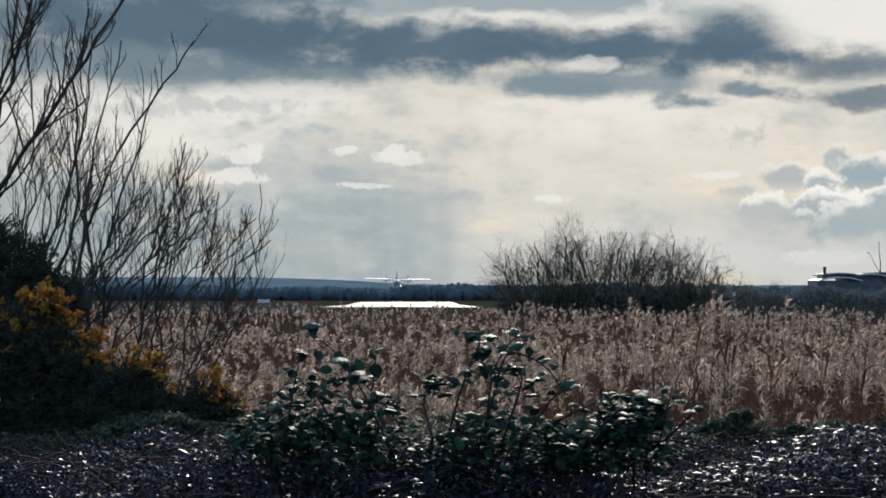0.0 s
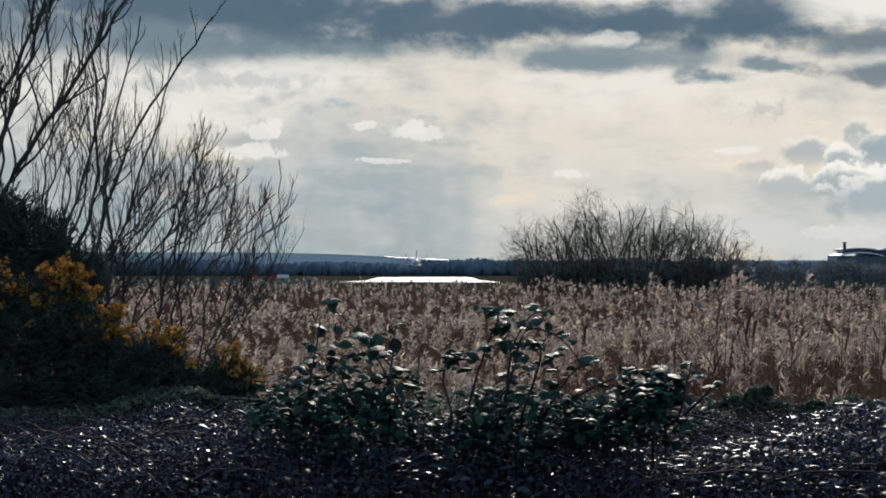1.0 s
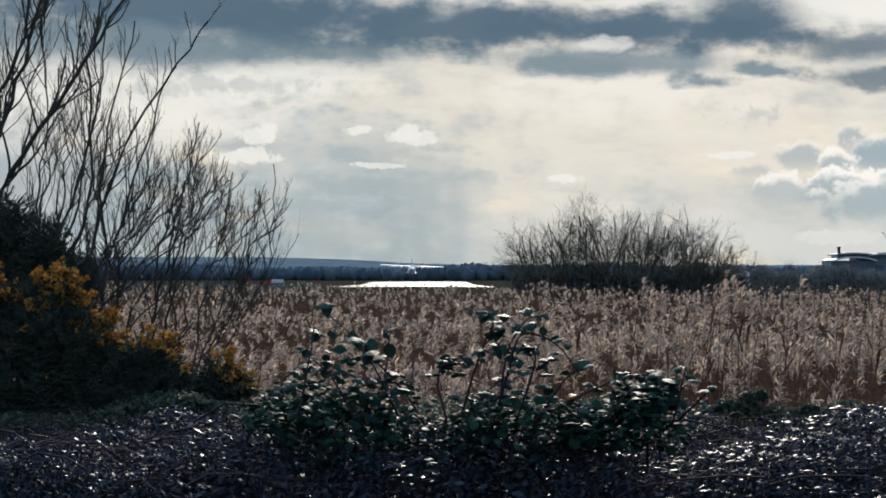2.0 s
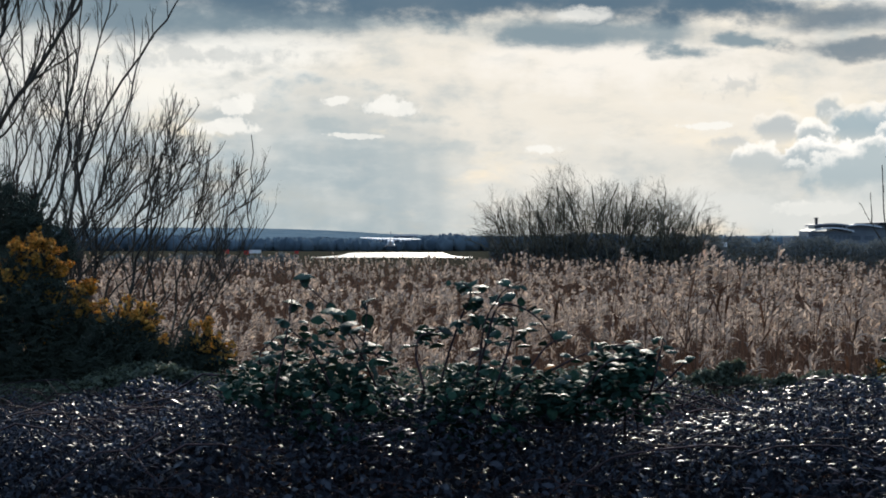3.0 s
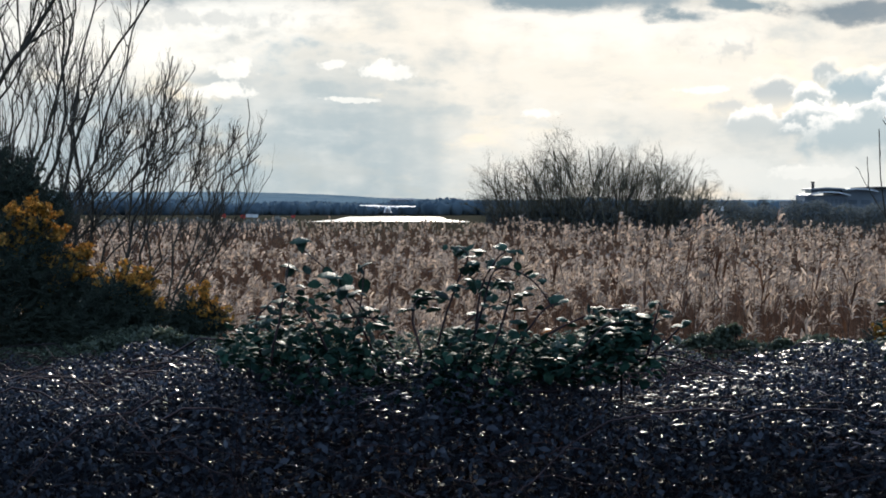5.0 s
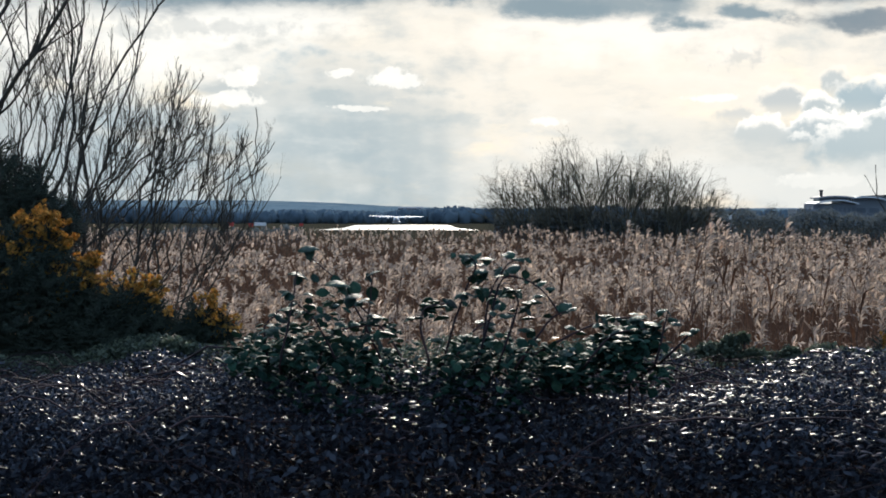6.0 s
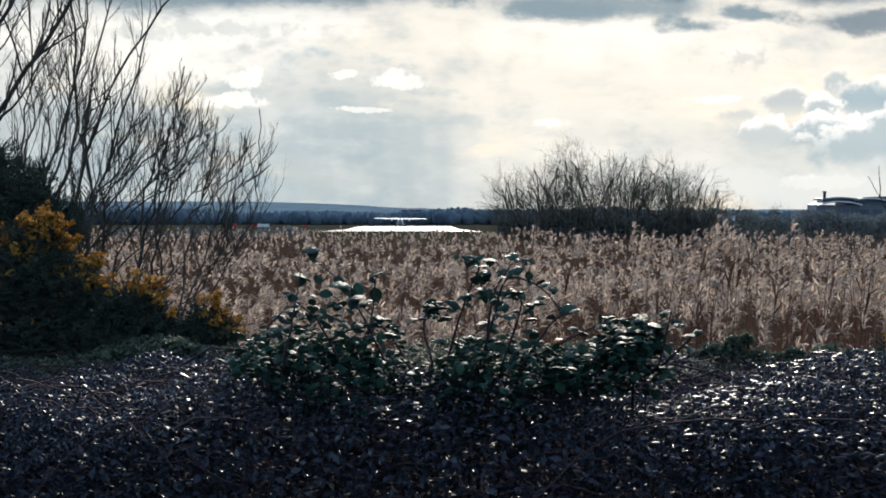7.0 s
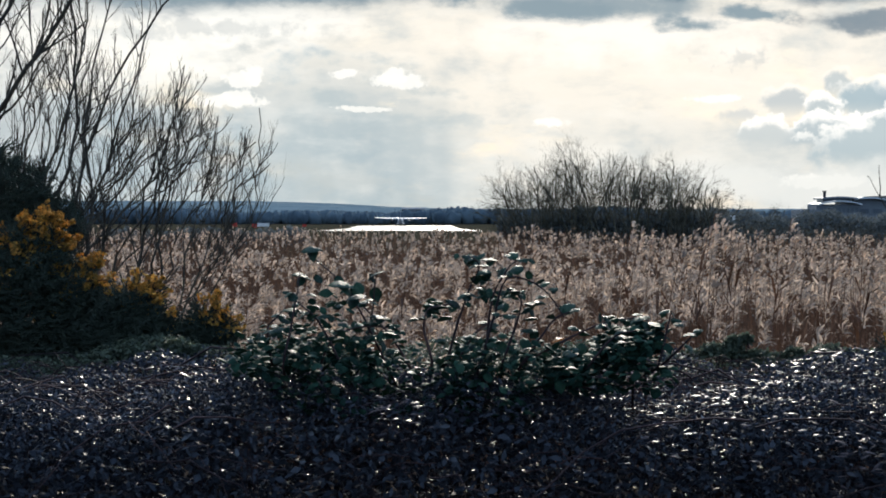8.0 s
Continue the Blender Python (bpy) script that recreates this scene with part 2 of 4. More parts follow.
M_SHEEN = material("glossy_dead_leaf", (0.075, 0.050, 0.052), (0.035, 0.026, 0.030), 0.38, 30.0, 0.34, 0.3, 0.0, 0.5)
M_CANE = material("bramble_cane", (0.060, 0.036, 0.036), (0.024, 0.016, 0.018), 0.75, 40.0, 0.2, 0.2, 0.0, 0.5)
M_MOSS = material("ivy_and_moss", (0.125, 0.15, 0.10), (0.055, 0.074, 0.050), 0.6, 18.0, 0.35, 0.2, 0.45, 0.4)
M_SPINE = material("gorse_spines", (0.062, 0.078, 0.056), (0.030, 0.042, 0.032), 0.7, 20.0, 0.2, 0.0, 0.05, 0.4)
M_PETAL = material("gorse_flower", (0.90, 0.62, 0.20), (0.74, 0.43, 0.10), 0.6, 20.0, 0.3, 0.0, 0.62, 0.35)
M_TAIL = material("grey_tail_paint", (0.24, 0.27, 0.31), (0.19, 0.21, 0.25), 1.0, 0.8, 0.0, 0.0)
M_DARK = material("dark_rubber", (0.03, 0.03, 0.033), (0.02, 0.02, 0.02), 0.6, 6.0, 0.4, 0.1)


# ---- mesh helpers ----
def mesh_object(name, verts, faces, mats, parent=None, which=None, smooth=False):
    """One mesh object from an array of points and an array of faces with equal corners."""
    verts, faces = np.asarray(verts, np.float32), np.asarray(faces, np.int32)
    me = bpy.data.meshes.new(name)
    n, c = faces.shape
    me.vertices.add(len(verts)), me.loops.add(n * c), me.polygons.add(n)
    me.vertices.foreach_set("co", verts.ravel())
    me.loops.foreach_set("vertex_index", faces.ravel())
    me.polygons.foreach_set("loop_start", np.arange(0, n * c, c, dtype=np.int32))
    if smooth:
        me.polygons.foreach_set("use_smooth", np.ones(n, bool))
    if which is not None:
        me.polygons.foreach_set("material_index", np.asarray(which, np.int32))
    me.update(calc_edges=True)
    me.validate()
    for mt in (mats if isinstance(mats, (list, tuple)) else [mats]):
        me.materials.append(mt)
    ob = new(name, me)
    ob.parent = parent
    return ob


def part(name, bm, mat, parent=None, label=""):
    me = bpy.data.meshes.new(name)
    bm.to_mesh(me)
    bm.free()
    me.materials.append(mat)
    ob = new(name, me)
    ob.parent = parent
    return tagged(ob, label=label)


def thing(name, label, category, group="", kind="", at=(0, 0, 0)):
    ob = new(name)
    ob.location = at
    return tagged(ob, label, category, group, kind)


def stamp(tv, tf, pos, rot, size):
    """Copies of a small form joined into one: places (n,3), turns (n,3,3), sizes (n,) or (n,3)."""
    tv, tf = np.asarray(tv, float), np.asarray(tf, int)
    size = np.asarray(size, float)
    size = size[:, None, None] if size.ndim == 1 else size[:, None, :]
    v = np.einsum("nij,nkj->nki", rot, tv[None] * size) + np.asarray(pos)[:, None, :]
    f = tf[None] + (np.arange(len(pos)) * len(tv))[:, None, None]
    return v.reshape(-1, 3), f.reshape(-1, tf.shape[1])


def turns(yaw, pitch, roll):
    """Turn matrices Rz(yaw) Rx(pitch) Ry(roll) from arrays in radians."""
    cz, sz, cx, sx, cy, sy = np.cos(yaw), np.sin(yaw), np.cos(pitch), np.sin(pitch), np.cos(roll), np.sin(roll)
    o, i = np.zeros_like(cz), np.ones_like(cz)
    rz = np.stack([np.stack([cz, -sz, o], -1), np.stack([sz, cz, o], -1), np.stack([o, o, i], -1)], -2)
    rx = np.stack([np.stack([i, o, o], -1), np.stack([o, cx, -sx], -1), np.stack([o, sx, cx], -1)], -2)
    ry = np.stack([np.stack([cy, o, sy], -1), np.stack([o, i, o], -1), np.stack([-sy, o, cy], -1)], -2)
    return rz @ rx @ ry


def joined(pieces):
    vs, fs, n = [], [], 0
    for v, f in pieces:
        vs.append(v), fs.append(f + n)
        n += len(v)
    return np.concatenate(vs), np.concatenate(fs)


def tubes(lines, sides=4):
    """Tapered rods along polylines: a list of (points (n,3), radii (n,))."""
    out = []
    ang = np.arange(sides) * 2 * np.pi / sides
    for p, r in lines:
        p, r = np.asarray(p, float), np.asarray(r, float)
        d = np.gradient(p, axis=0)
        d /= np.linalg.norm(d, axis=1)[:, None] + 1e-9
        ref = np.where(np.abs(d[:, 2:3]) > 0.9, [[1.0, 0, 0]], [[0, 0, 1.0]])
        a = np.cross(d, ref)
        a /= np.linalg.norm(a, axis=1)[:, None] + 1e-9
        b = np.cross(d, a)
        ring = p[:, None] + r[:, None, None] * (np.cos(ang)[None, :, None] * a[:, None] + np.sin(ang)[None, :, None] * b[:, None])
        n = len(p)
        i, j = np.meshgrid(np.arange(n - 1), np.arange(sides), indexing="ij")
        q = np.stack([i * sides + j, i * sides + (j + 1) % sides, (i + 1) * sides + (j + 1) % sides, (i + 1) * sides + j], -1).reshape(-1, 4)
        out.append((ring.reshape(-1, 3), q))
    return joined(out)


def heading(d):
    return d / (np.linalg.norm(d) + 1e-9)


def grow(rng, start, way, length, radius, level, lines, spread=0.55, lift=0.25, kids=(5, 5, 3), bend=0.10, taper=0.25):
    """A bare branch with its side shoots, down to the given level, added to lines."""
    n = max(4, int(5 + 2 * level))
    p, d, pts = np.array(start, float), heading(np.array(way, float)), []
    for i in range(n):
        pts.append(p.copy())
        d = heading(d + rng.normal(0, bend, 3) + np.array([0, 0, lift * 0.25]))
        p = p + d * length / (n - 1)
    pts = np.array(pts)
    lines.append((pts, radius * np.linspace(1, taper, n)))
    if level <= 0:
        return
    for _ in range(kids[-level] if level <= len(kids) else kids[0]):
        s = rng.uniform(0.25, 0.97)
        i = min(n - 2, int(s * (n - 1)))
        base = pts[i] + (pts[i + 1] - pts[i]) * (s * (n - 1) - i)
        d0 = heading(pts[i + 1] - pts[i])
        side = rng.normal(0, 1, 3)
        side -= d0 * side.dot(d0)
        grow(rng, base, d0 + heading(side) * spread * rng.uniform(0.6, 1.3) + np.array([0, 0, lift]), length * rng.uniform(0.35, 0.6) * (1.15 - 0.5 * s),
             radius * (1 - 0.7 * s) * 0.6, level - 1, lines, spread, lift, kids, bend, taper)


def at_view(h, v, y):
    """The place at distance y that lies h to the right and v below level ahead, in parts of F as in AIM."""
    return (h * y / F, y, EYE - v * y / F)


# ---- the ground ----
def ground_height(y):
    return np.interp(y, [-5000, 12.5, 17.5, 150, 300, 530, 600, 700, 800, 890, 955, 1100, 1600, 5000], [0, 0, -1.45, -1.5, -2.6, -3.15, -3.55, -4.05, -4.58, -4.5, -4.5, -4.95, -5.0, -5.0])


def make_ground():
    ys = np.array([-4900, -300, -20, 0, 4, 8, 11, 12.5, 13.5, 14.5, 16, 17.5, 30, 60, 100, 150, 220, 300, 400, 530, 600, 700, 800, 890, 955, 1000, 1100, 1600, 2600, 4900.])
    xs = np.array([-4900, -1500, -400, -120, -40, -15, -6, 0, 6, 15, 40, 120, 400, 1500, 4900.])
    gx, gy = np.meshgrid(xs, ys, indexing="ij")
    v = np.stack([gx, gy, ground_height(gy)], -1).reshape(-1, 3)
    i, j = np.meshgrid(np.arange(len(xs) - 1), np.arange(len(ys) - 1), indexing="ij")
    n = len(ys)
    f = np.stack([i * n + j, (i + 1) * n + j, (i + 1) * n + j + 1, i * n + j + 1], -1).reshape(-1, 4)
    mid = ys[f[:, 0] % n]
    ob = mesh_object("ground", v, f, [M_EARTH, M_GRASS], which=(mid >= 150).astype(int))
    return tagged(ob, "earth bank and flat grass airfield", "ground", kind="structure")


def runway_x(y):
    return -12.0 - 0.0145 * (y - 530)


def make_runway():
    """A wide runway that falls away behind a slight crest."""
    ys = np.array([535, 560, 600, 650, 700, 750, 800, 845, 890, 955, 1000])
    half = np.full(len(ys), 22.5)
    v, f = [], []
    for y, w in zip(ys, half):
        for s in (-1, -0.5, 0, 0.5, 1):
            v.append((runway_x(y) + w * s, y, ground_height(y) + 0.08 + 0.10 * (1 - abs(s))))
    for i in range(len(ys) - 1):
        for j in range(4):
            f.append((i * 5 + j, i * 5 + j + 1, i * 5 + j + 6, i * 5 + j + 5))
    ob = tagged(mesh_object("runway", v, f, M_RUNWAY), "wet asphalt runway shining in the low sun", "runway", kind="structure")
    # threshold bars: painted slabs a few millimetres proud
    for i in range(-4, 5):
        if i:
            x0 = runway_x(640) + i * 2.9 - 0.9
            z = ground_height(np.array([622, 650])) + 0.2
            mesh_object("threshold_bar", [(x0, 622, z[0]), (x0 + 1.8, 622, z[0]), (x0 + 1.8, 650, z[1]), (x0, 650, z[1])], [(0, 1, 2, 3)], M_PAINT, ob)
    return ob


make_ground()
make_runway()


# ---- reed bed ----
def make_reeds():
    rng = np.random.default_rng(4)
    bands = [(17.5, 24, 3.2, 2600), (24, 34, 3.4, 3000), (34, 55, 4.0, 4200), (55, 90, 6.0, 4200), (90, 150, 9.0, 4200)]
    pos = []
    for y0, y1, over, n in bands:
        y = rng.uniform(y0, y1, n)
        pos.append(np.stack([rng.uniform(-1, 1, n) * (y * 0.25 + 1.5), y], -1))
    y = rng.uniform(17.5, 70, 5200)          # the bed goes on at both sides
    edge = y * 0.25 + 1.5
    pos.append(np.stack([rng.choice([-1, 1], 5200) * (edge + rng.uniform(0, 1, 5200) * np.maximum(3, 22 - edge)), y], -1))
    pos = np.concatenate(pos)
    n = len(pos)
    x, y = pos[:, 0], pos[:, 1]
    tall = 1.85 + 0.13 * np.sin(x * 0.35 + y * 0.21) + 0.1 * np.sin(x * 1.3 - y * 0.5) + rng.normal(0, 0.13, n)
    tall -= 0.30 * np.clip((x / y - 0.04) / 0.06, 0, 1) * np.clip((y - 45) / 60, 0, 1)   # lower towards the airport building
    tall += np.where((y < 26) & (x > 2.2), 0.22, 0)
    z = ground_height(y) - 0.02
    yaw, lean = rng.uniform(0, 2 * np.pi, n), np.abs(rng.normal(0, 0.07, n))
    rot = turns(yaw, lean, np.zeros(n))
    wide = 1 + np.clip((y - 40) / 60, 0, 1.6)
    base = np.stack([x, y, z], -1)
    # stem: a three-sided rod
    a = np.arange(3) * 2 * np.pi / 3
    r0, r1 = 0.0045, 0.002
    sv = [(r0 * math.cos(t), r0 * math.sin(t), 0) for t in a] + [(r1 * math.cos(t), r1 * math.sin(t), 1) for t in a]
    sf = [(i, (i + 1) % 3, 3 + (i + 1) % 3, 3 + i) for i in range(3)]
    stems = stamp(sv, sf, base, rot, np.stack([wide, wide, tall], -1))
    # long drooping leaf blades
    lv = [(-0.008, 0, 0), (0.008, 0, 0), (-0.010, 0.10, 0.14), (0.010, 0.10, 0.14), (-0.006, 0.24, 0.17), (0.006, 0.24, 0.17), (-0.001, 0.36, 0.10), (0.001, 0.36, 0.10)]
    lf = [(0, 1, 3, 2), (2, 3, 5, 4), (4, 5, 7, 6)]
    blades = []
    for i in range(3):
        h = rng.uniform(0.1, 0.7, n)
        p = base + np.einsum("nij,nj->ni", rot, np.stack([0 * h, 0 * h, h * tall], -1))
        s = rng.uniform(0.7, 1.3, n)
        blades.append(stamp(lv, lf, p, turns(rng.uniform(0, 6.28, n), rng.normal(0.2, 0.35, n), rng.normal(0, 0.2, n)), np.stack([s * wide, s, s], -1)))
    tagged(mesh_object("reed_bed", *joined([stems] + blades), M_REED), "dense bed of dry brown winter reeds", "reeds", kind="stuff")
    # plumes: a nodding tuft of narrow sprays
    keep = rng.uniform(0, 1, n) < np.interp(y, [18, 22, 26, 34, 40], [0.06, 0.16, 0.34, 0.36, 0.28])
    top = base[keep] + np.einsum("nij,nj->ni", rot[keep], np.stack([0 * tall[keep], 0 * tall[keep], tall[keep] - 0.06], -1))
    m = len(top)
    pv = [(-0.008, 0, 0), (0.008, 0, 0), (-0.022, 0.02, 0.045), (0.020, 0.03, 0.04), (-0.018, 0.06, 0.07), (0.016, 0.055, 0.075), (-0.005, 0.10, 0.075), (0.004, 0.095, 0.07)]
    heads = []
    lead = rng.normal(0.9, 0.5, m)
    near = y[keep] < 34
    for i in range(20):
        s = rng.uniform(0.45, 1.15, m) * np.where(near | (i < 10), 1.0, 0.0)
        w = wide[keep] * s * np.where(near, 0.5, 1.0)
        on = s > 0
        at, rot_s = top + np.stack([0 * s, 0 * s, rng.uniform(-0.13, 0.07, m)], -1), turns(-lead + rng.normal(0, 0.8, m), rng.normal(-0.1, 0.5, m), rng.normal(0, 0.5, m))
        heads.append(stamp(pv, lf, at[on], rot_s[on], np.stack([w, s, s], -1)[on]))
    tagged(mesh_object("reed_plumes", *joined(heads), M_PLUME), "pale feathery seed heads over the reed bed", "reeds", kind="stuff")


make_reeds()


# ---- far bush, woodland and hills ----
def make_far_bush():
    rng = np.random.default_rng(7)
    bush = thing("bare_bush", "large rounded leafless bush behind the reeds", "bush", at=(14.0, 165.0, -1.6))
    for h in np.linspace(-9.0, 8.6, 82):
        lines = []
        top = 1.36 * (4.0 + 4.6 * max(0.0, 1 - (h / 10.2) ** 2) ** 0.6 + 0.5 * math.exp(-((h - 1.0) / 1.6) ** 2)) * rng.uniform(0.74, 1.0) * (1 - 0.016 * max(0.0, h - 1))
        x0 = h * 0.90 + rng.normal(0, 0.3)
        grow(rng, (x0, rng.uniform(-3, 3), 0), ((h - x0) * 2.0 / top + rng.normal(0, 0.14), rng.normal(0, 0.15), 1), top * 0.72, 0.060, 3, lines, 1.1, 0.10, (8, 6, 6), 0.15, 0.75)
        mesh_object("stem", *tubes(lines, 3), M_TWIG, bush)
    return bush


make_far_bush()


def make_far_tree():
    rng = np.random.default_rng(8)
    tree = thing("bare_tree", "small bare tree beyond the hedge", "tree", at=(86.2, 520.0, float(ground_height(520.0))))
    for i in range(9):
        lines = []
        grow(rng, (0, 0, 0), (0.11 * (i - 4) + rng.normal(0, 0.05), rng.normal(0, 0.2), 1), rng.uniform(5.2, 6.8), 0.09, 2, lines, 0.8, 0.15, (6, 5), 0.12, 0.5)
        mesh_object("stem", *tubes(lines, 3), M_TWIG, tree)


make_far_tree()


def puffs(rng, n):
    """A lumpy low ball, the crown of a tree seen from far off."""
    bm = bmesh.new()
    bmesh.ops.create_icosphere(bm, subdivisions=2, radius=1)
    v = np.array([p.co[:] for p in bm.verts])
    f = np.array([[p.index for p in q.verts] for q in bm.faces])
    bm.free()
    return v * (1 + rng.uniform(-0.35, 0.25, len(v)))[:, None], f


def make_woodland():
    rng = np.random.default_rng(11)
    tv, tf = puffs(rng, 0)
    n = 2600
    x, y = rng.uniform(-420, 520, n), rng.uniform(1180, 1500, n)
    tall = 8.0 + 1.0 * np.sin(x * 0.021) + 0.9 * np.sin(x * 0.067 + 1) + rng.normal(0, 0.55, n)
    pos = np.stack([x, y, ground_height(y) + tall * 0.45], -1)
    size = np.stack([rng.uniform(2.2, 5, n), rng.uniform(2, 5, n), tall * 0.6], -1)
    v, f = stamp(tv, tf, pos, turns(rng.uniform(0, 6.28, n), np.zeros(n), np.zeros(n)), size)
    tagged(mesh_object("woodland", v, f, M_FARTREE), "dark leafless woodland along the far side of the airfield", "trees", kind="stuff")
    # thin bare tops that break the skyline
    lines = []
    for _ in range(420):
        yy, xx = rng.uniform(1200, 1400), rng.uniform(-330, 420)
        h = rng.uniform(6, 10.5) + 1.2 * math.sin(xx * 0.021)
        grow(rng, (xx, yy, float(ground_height(yy))), (rng.normal(0, 0.1), 0, 1), h, 0.22, 1, lines, 0.7, 0.3, (5, 5, 3), 0.08, 0.3)
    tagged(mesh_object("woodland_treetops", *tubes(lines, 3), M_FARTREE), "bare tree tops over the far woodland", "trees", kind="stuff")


def make_hills():
    xs = np.linspace(-1400, 1600, 61)
    rng = np.random.default_rng(5)
    prof = np.interp(xs, [-1400, -420, -340, -230, -160, -60, 60, 300, 700, 1600], [26, 25, 24, 21.5, 17.5, 12.5, 10, 9, 10, 12]) + rng.normal(0, 0.35, len(xs))
    v, f = [], []
    for x, h in zip(xs, prof):
        v += [(x, 3300, -6), (x, 3500, h * 0.72 - 1), (x, 3700, h), (x, 4300, -6)]
    for i in range(len(xs) - 1):
        for j in range(3):
            f.append((i * 4 + j, (i + 1) * 4 + j, (i + 1) * 4 + j + 1, i * 4 + j + 1))
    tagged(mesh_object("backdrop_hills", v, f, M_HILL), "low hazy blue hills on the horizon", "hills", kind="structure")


def make_hedge(name, label, x0, x1, y, top, n, seed):
    """A dark far hedge: twigs and leaf clumps over an uneven outline."""
    rng = np.random.default_rng(seed)
    g = float(ground_height(y))
    m = 26 * n
    x = rng.uniform(x0, x1, m)
    yy = y + rng.uniform(-1.5, 1.5, m)
    t = (top - g) * (0.85 + 0.08 * np.sin(x * 0.7) + 0.06 * np.sin(x * 2.3) + 0.05 * np.sin(x * 6.1 + yy))
    h = rng.uniform(0.0, 1.0, m) ** 0.8 * t
    tv = [(-0.3, 0, 0), (0.3, 0, 0.1), (0.42, 0.6, 0.3), (-0.36, 0.7, 0.15)]
    a = stamp(tv, [(0, 1, 2, 3)], np.stack([x, yy, g + h], -1), turns(rng.uniform(0, 6.28, m), rng.uniform(0, 6.28, m), rng.uniform(0, 6.28, m)), rng.uniform(0.16, 0.34, m))
    hedge = thing(name, label, "hedge")
    mesh_object("foliage", *a, M_SCRUB, hedge)
    lines = []
    for i in range(n // 2):
        grow(rng, (x[i], yy[i], g), (rng.normal(0, 0.2), 0, 1), t[i] * rng.uniform(0.85, 1.15), 0.02, 1, lines, 0.5, 0.2, (4, 4, 3), 0.08, 0.3)
    tagged(mesh_object("twig_growth", *tubes(lines, 3), M_TWIG, hedge), kind="stuff")


make_woodland()
make_hills()
make_hedge("hedge", "dark dense scrub under the rounded bare bush", 4.6, 24.0, 166.0, 2.15, 620, 21)
make_hedge("hedge", "dark hedge along the far edge of the reed bed", 25.5, 60.0, 200.0, 2.15, 620, 22)
make_hedge("hedge", "low dark scrub beyond the reeds", -34.0, -14.2, 205.0, 0.22, 260, 23)


def box(bm, x0, x1, y0, y1, z0, z1, bevel=0.0):
    r = bmesh.ops.create_cube(bm, size=1, matrix=Matrix.Translation(((x0 + x1) / 2, (y0 + y1) / 2, (z0 + z1) / 2)) @ Matrix.Diagonal((x1 - x0, y1 - y0, z1 - z0, 1)))
    if bevel:
        es = list({e for q in r["verts"] for e in q.link_edges})
        bmesh.ops.bevel(bm, geom=es, offset=bevel, segments=2, affect="EDGES")


def barrel(bm, x0, x1, y0, y1, z, rise, steps=12):
    """A shallow arched roof slab across x."""
    rows = []
    for i in range(steps + 1):
        s = i / steps
        zz = z + rise * (1 - (2 * s - 1) ** 2)
        x = x0 + (x1 - x0) * s
        rows.append([bm.verts.new(p) for p in ((x, y0, zz), (x, y1, zz), (x, y1, zz - 0.5), (x, y0, zz - 0.5))])
    for a, b in zip(rows, rows[1:]):
        for j in range(4):
            bm.faces.new((a[j], a[(j + 1) % 4], b[(j + 1) % 4], b[j]))
    bm.faces.new(rows[0]), bm.faces.new(rows[-1][::-1])


def make_terminal():
    """The grey hangar-like building at the side of the field, 700 m away."""
    y, k = 700.0, 700.0 / F
    g = float(ground_height(y))
    X, Z = (lambda h: (h - 777) * k), (lambda v: EYE + (378 - v) * k)
    b = thing("airport_building", "grey clad airport building with pale curved roofs", "building")
    bm = bmesh.new()
    box(bm, X(1405), X(1442), y - 4, y + 14, g, Z(372), 0.1)
    part("low_wing", bm, M_STEEL, b)
    bm = bmesh.new()
    box(bm, X(1438), X(1514), y, y + 18, g, Z(362), 0.1)
    part("wall", bm, M_STEEL, b)
    bm = bmesh.new()
    barrel(bm, X(1440), X(1517), y - 2.5, y + 18, Z(361), 1.2)
    part("roof", bm, M_ROOF, b, "pale curved metal roof")
    bm = bmesh.new()
    box(bm, X(1452), X(1508), y + 3, y + 15, Z(357.5), Z(350), 0.15)
    part("upper_storey", bm, M_GLASS, b)
    bm = bmesh.new()
    barrel(bm, X(1448), X(1512), y + 1, y + 17, Z(350.5), 0.5)
    part("upper_roof", bm, M_STEEL, b)
    bm = bmesh.new()
    box(bm, X(1455), X(1459.5), y + 5, y + 6, Z(351), Z(339), 0.05)
    chimney = part("chimney", bm, M_DARK, b, "dark square chimney")
    bm = bmesh.new()
    box(bm, X(1454), X(1460.5), y + 4.8, y + 6.2, Z(339), Z(337.5), 0.03)
    part("cap", bm, M_DARK, chimney)
    bm = bmesh.new()
    box(bm, X(1514), X(1860), y + 6, y + 44, g, Z(350), 0.1)
    part("hall_wall", bm, M_STEEL, b)
    bm = bmesh.new()
    barrel(bm, X(1500), X(1572), y + 3, y + 44, Z(354), 1.0)
    part("hall_roof", bm, M_ROOF, b, "pale curved metal roof")
    bm = bmesh.new()
    box(bm, X(1566), X(1864), y + 3, y + 44, Z(350.2), Z(346.5), 0.1)
    part("hall_fascia", bm, M_DARK, b)
    for i in range(9):
        bm = bmesh.new()
        x = 1444 + i * 7.8
        box(bm, X(x), X(x + 5.6), y - 0.08, y + 0.05, Z(376), Z(369))
        part("window", bm, M_WINDOW, b)
    for i in range(14):
        bm = bmesh.new()
        x = 1520 + i * 24
        box(bm, X(x), X(x + 17), y + 5.92, y + 6.05, Z(378), Z(370))
        part("window", bm, M_WINDOW, b)


